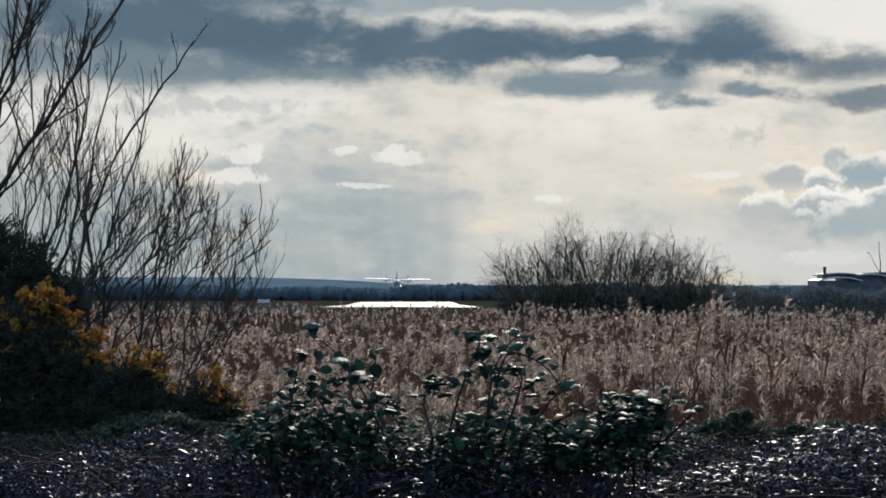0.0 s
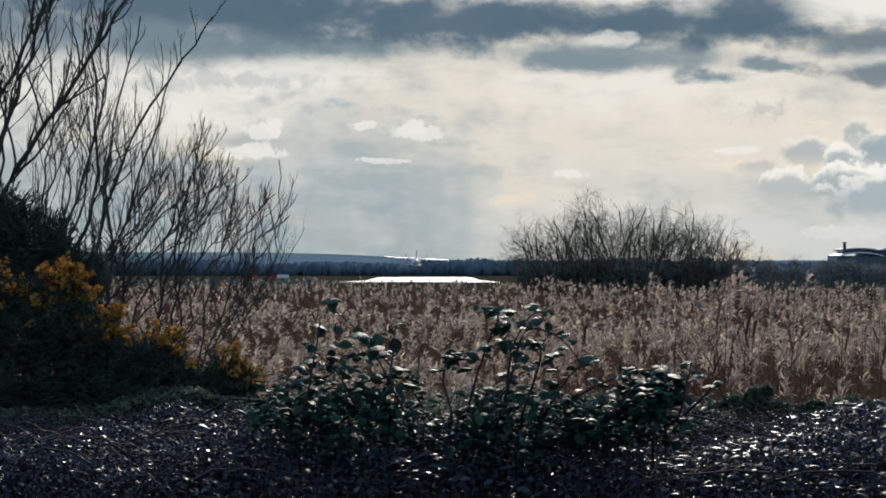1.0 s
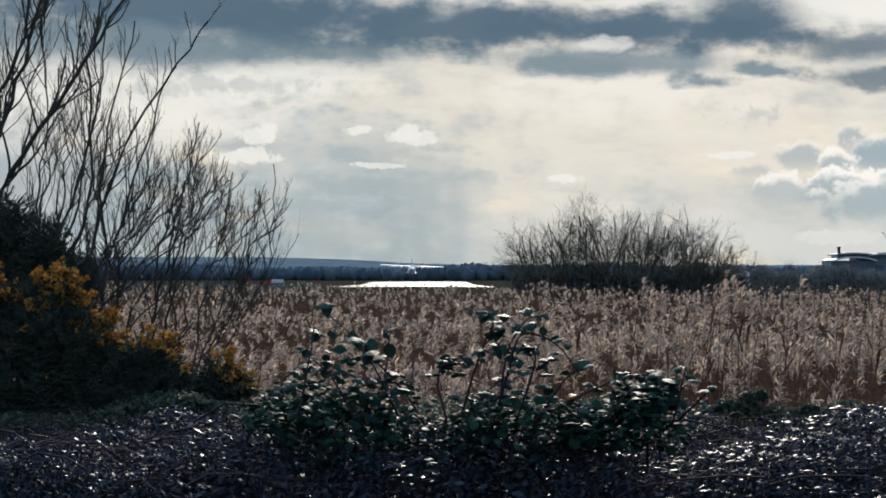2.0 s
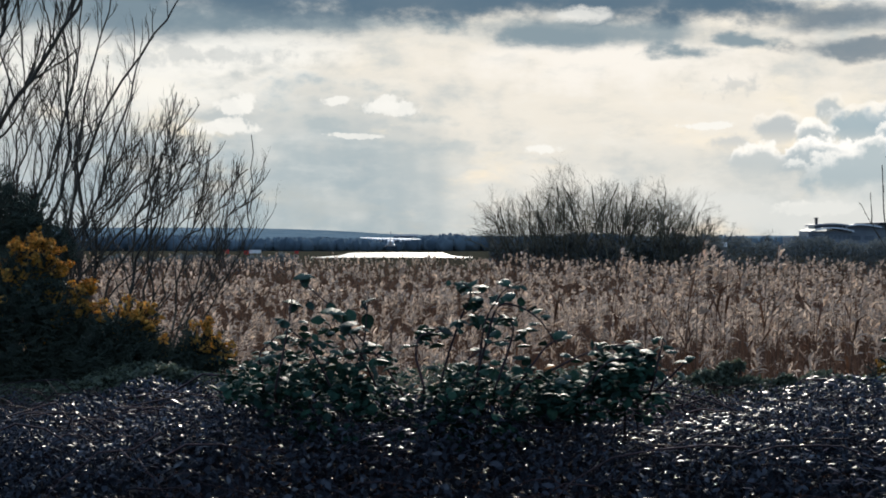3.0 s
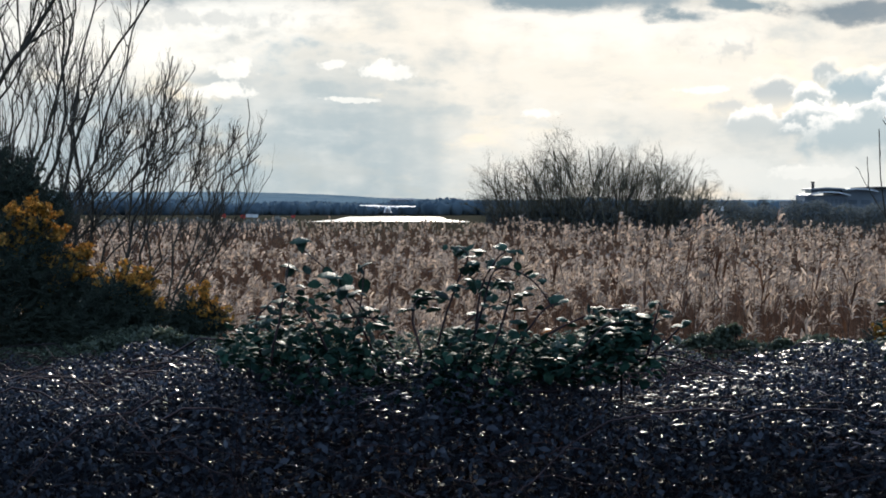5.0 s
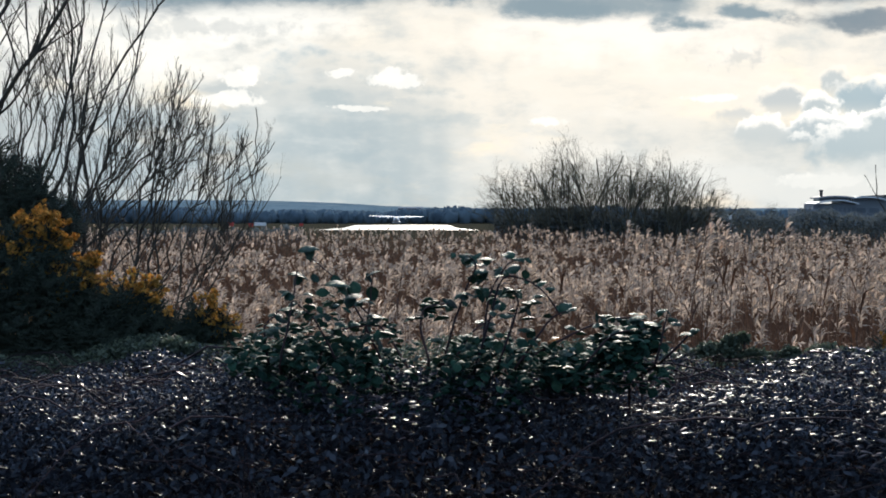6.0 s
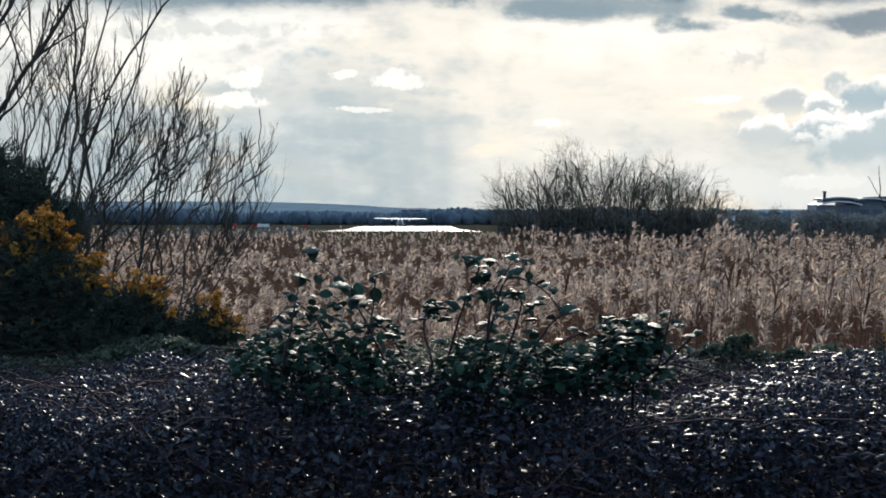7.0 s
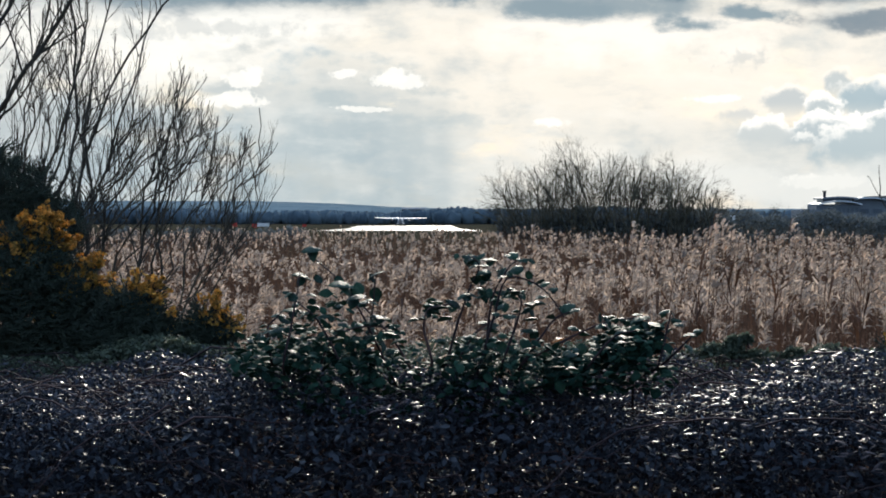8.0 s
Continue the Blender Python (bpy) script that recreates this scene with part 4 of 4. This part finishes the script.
bramble("bramble_bush", "arching bramble with glossy dark green leaves", 8.45, [
    ((775, 700), (800, 600), (830, 505), (852, 468), (832, 452)),
    ((845, 660), (880, 545), (893, 486), (940, 494), (975, 518), (1000, 560)),
    ((765, 640), (748, 580), (757, 545), (800, 538)),
    ((860, 620), (872, 520), (905, 470), (930, 458)),
    ((890, 640), (915, 570), (925, 530), (890, 505)),
    ((800, 660), (840, 590), (880, 560), (930, 556)),
    ((920, 650), (985, 560), (1030, 548)),
], [(850, 690, 150, 60, 360), (770, 546, 22, 18, 14), (910, 630, 90, 40, 120), (840, 640, 60, 40, 120), (880, 520, 40, 30, 16)], 61,
    sprays=((832, 453, 34), (838, 462, 34), (864, 460, 38), (857, 482, 36), (843, 494, 30), (892, 482, 36), (926, 460, 26), (955, 498, 22), (980, 512, 22), (888, 516, 30), (921, 518, 26),
            (765, 545, 44), (804, 538, 38), (933, 548, 34), (1007, 545, 36), (816, 620, 30), (907, 614, 34), (912, 634, 26), (848, 512, 26), (968, 668, 34)))
bramble("bramble_bush", "spreading bramble with dark glossy leaves", 8.5, [
    ((695, 670), (650, 565), (610, 500), (545, 446)),
    ((725, 650), (690, 590), (625, 525), (595, 505)),
    ((500, 650), (520, 560), (535, 480)),
    ((640, 650), (655, 560), (662, 480)),
    ((560, 660), (590, 590), (640, 575), (690, 578)),
    ((480, 640), (470, 580), (500, 545)),
    ((610, 660), (560, 560), (520, 530)),
], [(600, 680, 130, 70, 330), (590, 560, 70, 50, 44), (560, 620, 50, 40, 70), (640, 640, 40, 40, 60), (500, 620, 80, 50, 170), (455, 640, 60, 34, 90), (680, 620, 70, 50, 90)], 62,
    sprays=((553, 442, 44), (535, 490, 44), (605, 505, 54), (628, 526, 44), (664, 488, 40), (600, 540, 40), (655, 572, 34), (640, 580, 46), (630, 598, 36), (672, 562, 34), (690, 590, 30),
            (570, 560, 34), (510, 548, 32), (490, 580, 34), (600, 600, 40), (545, 600, 36), (620, 670, 34), (770, 712, 28), (680, 640, 30), (505, 690, 26)))
bramble("bramble_bush", "low bramble with a few leaves turning orange", 8.5, [
    ((930, 640), (1000, 602), (1060, 573), (1130, 562), (1168, 580)),
    ((1165, 650), (1180, 580), (1188, 548)),
    ((1180, 640), (1225, 595), (1232, 585)),
    ((1040, 650), (1090, 590), (1150, 585)),
    ((1000, 650), (1050, 620), (1110, 640)),
], [(1060, 660, 140, 40, 240), (1105, 614, 58, 36, 300), (1140, 600, 40, 26, 120), (1010, 650, 60, 40, 160)], 63, 0.12,
    sprays=((1080, 562, 26), (1105, 566, 30), (1130, 566, 38), (1160, 574, 40), (1175, 552, 28), (1198, 566, 24), (1235, 586, 24), (1020, 622, 30), (1022, 636, 26), (1080, 600, 44), (1120, 606, 48),
            (1150, 596, 46), (1060, 612, 40), (1100, 630, 40), (1170, 652, 30), (1085, 566, 24), (1018, 650, 34)))
bramble("bramble_bush", "small bramble beside the bare sapling", 8.6, [
    ((1640, 660), (1600, 560), (1580, 545)), ((1650, 660), (1640, 580), (1615, 530)), ((1610, 670), (1620, 610), (1590, 600)),
], [(1650, 620, 70, 60, 160)], 64)


# ---- the dead bramble hedge and the mossy crest ----
def make_bank_hedge():
    rng = np.random.default_rng(71)
    hedge = thing("bramble_hedge", "tangled hedge of dead brown bramble on the bank", "hedge")
    n = 136000
    y = np.where(rng.uniform(0, 1, n) < 0.72, rng.uniform(8.15, 10.6, n), 8.1 + np.abs(rng.normal(0, 0.3, n)))
    x = rng.uniform(-1, 1, n) * (0.25 * y + 0.6)
    far = np.arange(n) >= n - 24000           # the hedge runs on at both sides, more loosely
    x = np.where(far, np.sign(x) * (0.25 * y + 0.6 + rng.uniform(0, 3.6, n)), x)
    top = 0.83 - 0.03 * (y - 9) - 0.25 * np.clip(8.4 - y, 0, 1) + 0.055 * np.sin(x * 2.1 + y) + 0.045 * np.sin(x * 5.3 - y * 2.2) + 0.03 * np.sin(x * 11.0 + y * 6.1)
    depth = np.where((y > 8.3) & (rng.uniform(0, 1, n) < 0.6), rng.exponential(0.07, n), rng.uniform(0, 0.85, n))
    z = np.maximum(0.01, top - depth)
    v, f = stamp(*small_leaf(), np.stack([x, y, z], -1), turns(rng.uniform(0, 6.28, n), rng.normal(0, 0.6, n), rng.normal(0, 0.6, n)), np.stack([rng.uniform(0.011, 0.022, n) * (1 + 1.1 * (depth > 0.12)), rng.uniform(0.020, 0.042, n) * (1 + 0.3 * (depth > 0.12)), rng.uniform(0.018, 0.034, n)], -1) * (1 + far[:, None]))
    tagged(mesh_object("leaf_litter", v, f, M_DEAD, hedge), "small curled dead leaves in a bluish shadow tone", kind="stuff")
    # broader glossy leaves lying flat on the tangle, in drifts
    n = 4200
    y = np.where(rng.uniform(0, 1, n) < 0.5, rng.uniform(8.0, 8.35, n), rng.uniform(8.35, 10.6, n))
    x = rng.uniform(-1, 1, n) * (0.25 * y + 0.6)
    drift = np.sin(x * 2.7 + y * 1.9) + np.sin(x * 6.1 - y * 3.7 + 1) + 0.8 * np.sin(x * 13.0 + y * 9.0) + 1.1 * np.tanh(x - 0.8)
    ok = drift > rng.uniform(-0.6, 2.4, n)
    x, y = x[ok], y[ok]
    n = len(x)
    top = 0.845 - 0.03 * (y - 9) - 0.25 * np.clip(8.4 - y, 0, 1) + 0.055 * np.sin(x * 2.1 + y) + 0.045 * np.sin(x * 5.3 - y * 2.2) + 0.03 * np.sin(x * 11.0 + y * 6.1)
    z = np.maximum(0.05, top - np.where(y < 8.35, rng.exponential(0.16, n), rng.exponential(0.02, n)))
    v, f = stamp(*leaflet(0.5, 0.35), np.stack([x, y, z], -1), turns(1.57 + rng.normal(0, 0.5, n), rng.normal(0, 0.22, n), rng.normal(0, 0.22, n)), np.stack([rng.uniform(0.018, 0.034, n), rng.uniform(0.024, 0.060, n), rng.uniform(0.02, 0.04, n)], -1))
    tagged(mesh_object("glossy_leaves", v, f, M_SHEEN, hedge, smooth=True), "glossy leaves that catch the low sun", kind="stuff")

    def cane_line(x0, y0, z0, length, low):
        a = rng.uniform(-1.2, 1.2) + (math.pi if rng.uniform() < 0.5 else 0)
        s = np.linspace(0, 1, 8)
        rise = rng.uniform(0.02, 0.16) * length
        p = np.stack([x0 + length * s * math.cos(a), y0 + length * s * math.sin(a) * 0.5, z0 + rise * (1 - (2 * s - 0.8) ** 2) - low * s * s], -1)
        p[1:-1] += rng.normal(0, 0.016, (6, 3))
        return p

    lines = []
    for _ in range(900):
        y0 = rng.uniform(8.0, 10.4)
        x0 = rng.uniform(-1, 1) * (0.25 * y0 + 0.6)
        p = cane_line(x0, y0, rng.uniform(0.62, 0.83) if y0 > 8.3 else rng.uniform(0.05, 0.8), rng.uniform(0.25, 0.8), rng.uniform(0, 0.3))
        p[:, 2] = np.maximum(p[:, 2], 0.01)
        lines.append((p, np.linspace(0.0032, 0.0014, 8) * rng.uniform(0.7, 1.3)))
    tagged(mesh_object("tangle", *tubes(lines, 3), M_CANE, hedge), "fine tangled dead stems", kind="stuff")
    for _ in range(70):
        y0 = rng.uniform(8.0, 10.0)
        x0 = rng.uniform(-1, 1) * (0.25 * y0 + 0.3)
        p = cane_line(x0, y0, rng.uniform(0.66, 0.84) if y0 > 8.3 else rng.uniform(0.2, 0.8), rng.uniform(0.5, 1.3), rng.uniform(0.1, 0.5))
        p[:, 2] = np.maximum(p[:, 2], 0.01)
        mesh_object("cane", *tubes([(p, np.linspace(0.0050, 0.0022, 8))], 4), M_CANE, hedge)
    # stray shoots that stand clear of the tangle
    for _ in range(70):
        y0 = rng.uniform(8.3, 10.4)
        x0 = rng.uniform(-1, 1) * (0.25 * y0 + 0.2)
        s = np.linspace(0, 1, 7)
        a, up, out = rng.uniform(0, 6.28), rng.uniform(0.10, 0.24), rng.uniform(0.05, 0.25)
        p = np.stack([x0 + out * s ** 1.6 * math.cos(a), y0 + out * s ** 1.6 * math.sin(a), 0.70 + up * np.sin(s * rng.uniform(1.3, 2.3))], -1)
        mesh_object("shoot", *tubes([(p, np.linspace(0.0032, 0.0012, 7))], 4), M_CANE, hedge)
    # root stems that carry the tangle
    lines = []
    for _ in range(260):
        y0 = rng.uniform(8.15, 10.4)
        x0 = rng.uniform(-1, 1) * (0.25 * y0 + 0.6)
        grow(rng, (x0, y0, -0.02), (rng.normal(0, 0.3), rng.normal(0, 0.3), 1), 0.8, 0.006, 1, lines, 0.6, 0.1)
    for pts, _ in lines:
        pts[:, 2] = np.clip(pts[:, 2], -0.02, 0.84)
    tagged(mesh_object("undergrowth", *tubes(lines, 3), M_CANE, hedge), kind="stuff")


def make_crest():
    rng = np.random.default_rng(73)
    n = 20000
    x = rng.uniform(-3.4, 3.4, n)
    y = rng.normal(10.75, 0.22, n)
    lump = 0.862 + 0.03 * np.sin(x * 3.1) + 0.03 * np.sin(x * 7.7 + 1.3) + 0.05 * np.sin(x * 1.1 + 2) - 0.5 * np.abs(y - 10.75) ** 1.5
    lump += np.where((x < -1.1) & (x > -2.1), 0.015, 0)
    z = lump - rng.exponential(0.05, n)
    p = np.stack([x, y, z], -1)
    v, f = stamp(*small_leaf(), p, turns(rng.uniform(0, 6.28, n), rng.normal(0, 0.6, n), rng.normal(0, 0.6, n)), rng.uniform(0.012, 0.03, n))
    crest = thing("ivy_bank", "low greenish ivy and moss along the crest", "ivy")
    tagged(mesh_object("foliage", v, f, M_MOSS, crest), kind="stuff")
    lines = []
    for _ in range(160):
        xx = rng.uniform(-3.4, 3.4)
        grow(rng, (xx, rng.normal(10.75, 0.15), -0.02), (rng.normal(0, 0.2), 0, 1), 0.72, 0.006, 1, lines, 0.5, 0.1)
    for pts, _ in lines:
        pts[:, 2] = np.clip(pts[:, 2], -0.02, 0.82)
    tagged(mesh_object("stemwork", *tubes(lines, 3), M_CANE, crest), kind="stuff")


def make_clump(label, y, lobes, seed):
    """A low leafy clump on the crest."""
    rng = np.random.default_rng(seed)
    k, g = y / F, float(ground_height(y))
    at = np.array(at_view(np.mean([a[0] for a in lobes]) - 784, 0, y))
    at[2] = g
    clump = thing("low_shrub", label, "shrub", group="low shrubs on the crest", at=tuple(at))
    pieces, stems = [], []
    for h, v, rx, rz in lobes:
        c, r = np.array(at_view(h - 784, v - 378, y)), np.array([rx * k, 0.6 * rx * k, rz * k])
        n = int(26 * rx)
        d = rng.normal(0, 1, (n, 3))
        d /= np.linalg.norm(d, axis=1)[:, None]
        lump = 1 + 0.22 * np.sin(7 * d[:, 0] + seed) * np.sin(5 * d[:, 2] + 1)
        p = c + d * r * (rng.uniform(0.15, 1, n) ** 0.45 * lump)[:, None]
        pieces.append(stamp(*small_leaf(), p, turns(rng.uniform(0, 6.28, n), rng.normal(0, 0.6, n), rng.normal(0, 0.6, n)), rng.uniform(0.014, 0.030, n)))
        for _ in range(5):
            stems.append((np.array([[c[0] + rng.normal(0, 0.03), c[1], g - 0.02], [c[0] + rng.normal(0, 0.04), c[1], (g + c[2]) / 2], c + rng.normal(0, 0.3, 3) * r]), np.array([0.007, 0.005, 0.003])))
    v, f = joined(pieces)
    tagged(mesh_object("foliage", v - at, f, M_MOSS, clump), kind="stuff")
    v, f = tubes(stems, 4)
    tagged(mesh_object("stemwork", v - at, f, M_CANE, clump), kind="stuff")


make_bank_hedge()
make_crest()
make_clump("low grey-green shrub on the crest of the bank", 10.7, [(1300, 606, 18, 14), (1322, 600, 10, 9), (1262, 620, 26, 13), (1225, 630, 24, 11), (1288, 626, 36, 14), (1190, 636, 28, 9), (1340, 628, 24, 8)], 81)
make_clump("low grey-green shrub on the crest of the bank", 10.8, [(1405, 628, 20, 14), (1375, 634, 26, 10), (1400, 642, 40, 9), (1340, 644, 30, 8)], 82)
make_clump("low grey-green shrub on the crest of the bank", 10.7, [(1465, 624, 30, 14), (1510, 630, 34, 12), (1550, 634, 40, 12), (1480, 642, 44, 9), (1600, 640, 40, 12)], 83)
make_clump("low grey-green shrub below the gorse", 10.6, [(310, 616, 38, 17), (265, 624, 34, 13), (345, 624, 26, 13)], 84)


# ---- the aircraft ----
def loft(sections, sides=20):
    """A body through rings: (y, centre z, half width, half height)."""
    bm = bmesh.new()
    rings = []
    for y, z, w, h in sections:
        rings.append([bm.verts.new((w * math.cos(2 * math.pi * i / sides), y, z + h * math.sin(2 * math.pi * i / sides))) for i in range(sides)])
    for a, b in zip(rings, rings[1:]):
        for i in range(sides):
            bm.faces.new((a[i], a[(i + 1) % sides], b[(i + 1) % sides], b[i]))
    bm.faces.new(rings[0]), bm.faces.new(rings[-1][::-1])
    for f in bm.faces:
        f.smooth = True
    return bm


def foil(bm, stations, upright=False):
    """A wing through stations: (span place, leading y, trailing y, height, thickness)."""
    rows = []
    for s, y0, y1, z, t in stations:
        c = y0 - y1
        row = []
        for u, w in ((0, 0), (0.08, 0.6), (0.35, 1.0), (0.7, 0.55), (1, 0.05), (1, -0.05), (0.7, -0.4), (0.35, -0.6), (0.08, -0.4)):
            row.append(bm.verts.new((z + t * w, y0 - c * u, s) if upright else (s, y0 - c * u, z + t * w)))
        rows.append(row)
    for a, b in zip(rows, rows[1:]):
        for i in range(len(a)):
            j = (i + 1) % len(a)
            bm.faces.new((a[i], a[j], b[j], b[i]))
    bm.faces.new(rows[0]), bm.faces.new(rows[-1][::-1])
    bmesh.ops.recalc_face_normals(bm, faces=bm.faces)
    return bm


def wheel(bm, x, y, z, r, w):
    bmesh.ops.create_cone(bm, cap_ends=True, segments=16, radius1=r, radius2=r, depth=w, matrix=Matrix.Translation((x, y, z)) @ Euler((0, math.pi / 2, 0)).to_matrix().to_4x4())


def make_aircraft():
    """Nose towards +y; the origin lies in the middle of the wing, 3.6 m over the wheels."""
    plane = thing("aircraft", "white high-wing twin turboprop airliner with a dark fin, landing", "aircraft")
    body = part("fuselage", loft([(10.6, -1.75, 0.05, 0.05), (10.2, -1.7, 0.55, 0.5), (9.0, -1.55, 1.05, 1.0), (7.4, -1.35, 1.38, 1.36), (4, -1.3, 1.43, 1.43), (-4, -1.3, 1.43, 1.43),
                                  (-7.0, -1.05, 1.2, 1.18), (-10, -0.55, 0.65, 0.7), (-12.0, -0.15, 0.12, 0.2)]), M_WHITE, plane)
    for side in (-1, 1):
        for i in range(11):
            bm = bmesh.new()
            box(bm, side * 1.40 - 0.03, side * 1.40 + 0.03, 5.6 - i * 0.95, 5.9 - i * 0.95, -1.25, -0.85)
            part("window", bm, M_GLASS, body)
    bm = bmesh.new()
    foil(bm, [(-12.3, 0.65, -0.75, 0.22, 0.16), (-5, 1.2, -1.1, 0.05, 0.36), (0, 1.25, -1.15, 0, 0.38), (5, 1.2, -1.1, 0.05, 0.36), (12.3, 0.65, -0.75, 0.22, 0.16)])
    wing = part("wing", bm, M_WHITE, plane)
    for side in (-1, 1):
        for a, b in ((1.6, 3.2), (4.9, 8.4)):
            bm = bmesh.new()
            box(bm, side * a if side > 0 else -b, side * b if side > 0 else -a, -1.75, -1.08, -0.30, -0.16, 0.05)
            part("flap", bm, M_WHITE, wing)
        x = side * 4.05
        nac = part("engine_nacelle", loft([(3.4, -0.35, 0.2, 0.2), (3.1, -0.35, 0.48, 0.5), (1.6, -0.42, 0.55, 0.68), (-1.0, -0.4, 0.5, 0.6), (-2.6, -0.2, 0.12, 0.18)], 14), M_WHITE, plane)
        nac.location = (x, 0, 0)
        prop = new("propeller")
        prop.parent, prop.location = plane, (x, 3.45, -0.35)
        for i in range(6):
            bm = bmesh.new()
            foil(bm, [(0.2, 0.10, -0.12, 0, 0.05), (1.0, 0.14, -0.16, 0, 0.035), (1.95, 0.08, -0.10, 0, 0.015)], True)
            blade = part("blade", bm, M_DARK, prop)
            blade.matrix_basis = Euler((0, i * math.pi / 3, 0)).to_matrix().to_4x4() @ Euler((0, 0, 0.9)).to_matrix().to_4x4()
        bm = bmesh.new()
        bmesh.ops.create_cone(bm, cap_ends=True, segments=12, radius1=0.24, radius2=0.05, depth=0.5, matrix=Matrix.Translation((0, 0.2, 0)) @ Euler((-math.pi / 2, 0, 0)).to_matrix().to_4x4())
        part("spinner", bm, M_DARK, prop)
        pod = part("gear_pod", loft([(2.4, -2.35, 0.1, 0.1), (1.6, -2.4, 0.55, 0.42), (-1.4, -2.4, 0.55, 0.42), (-2.6, -2.3, 0.1, 0.1)], 12), M_WHITE, plane)
        pod.location = (side * 1.35, 0, 0)
        bm = bmesh.new()
        box(bm, side * 2.0 - 0.09, side * 2.0 + 0.09, -0.1, 0.1, -3.3, -2.3, 0.03)
        strut = part("landing_leg", bm, M_STEEL, plane)
        for w in (-0.22, 0.22):
            bm = bmesh.new()
            wheel(bm, side * 2.0 + w, 0, -3.2, 0.40, 0.24)
            part("tyre", bm, M_DARK, strut)
    bm = bmesh.new()
    box(bm, -0.07, 0.07, 7.9, 8.1, -3.2, -2.3, 0.02)
    leg = part("nose_leg", bm, M_STEEL, plane)
    for w in (-0.16, 0.16):
        bm = bmesh.new()
        wheel(bm, w, 8.0, -3.3, 0.3, 0.16)
        part("tyre", bm, M_DARK, leg)
    bm = bmesh.new()
    foil(bm, [(-0.3, -5.5, -11.6, 0, 0.22), (0.6, -7.8, -11.8, 0, 0.2), (3.7, -9.9, -12.2, 0, 0.14)], True)
    part("fin", bm, M_TAIL, plane, "dark tail fin")
    bm = bmesh.new()
    foil(bm, [(-3.6, -10.6, -11.9, 0.72, 0.09), (0, -10.1, -12.1, 0.62, 0.14), (3.6, -10.6, -11.9, 0.72, 0.09)])
    part("tailplane", bm, M_TAIL, plane)
    return plane


aircraft = make_aircraft()


def motions():
    """The landing: it sinks, flares, touches and rolls away along the runway."""
    rows = []
    for t, h, v, y, bank, nose in ((0.0, -82, -18, 736, 1, 2), (0.3, -82, -15.8, 743, 2, 2.3), (0.6, -82, -13.4, 750, 3.2, 2.6), (1.2, -81.5, -9.4, 764, 3, 3), (2.5, -79, -3.5, 797, 1.6, 4), (4.5, -78, 2, 860, 1.3, 3),
                                   (6.5, -76, 8.6, 920, 0.8, 1), (8.0, -75, 9, 955, 0.5, 0)):
        rows.append((t, Matrix.Translation(at_view(h, v, y)) @ pose(0, 0, 0, nose, bank, 0.7)))
    walk(aircraft, rows)
    # the tall reeds nod in a light wind
    rng = np.random.default_rng(91)
    for reed in TALL_REEDS:
        x, y, z = reed.location
        a, b = rng.uniform(0.35, 0.6), rng.uniform(0.15, 0.35)
        p = rng.uniform(-0.5, 0.5)
        walk(reed, [(t, pose(x, y, z, 0, a * math.sin(0.42 * t - 1.4 + 0.3 * p) + b * math.sin(1.9 * t + p), 0)) for t in np.arange(0, 8.01, 0.5)])


motions()
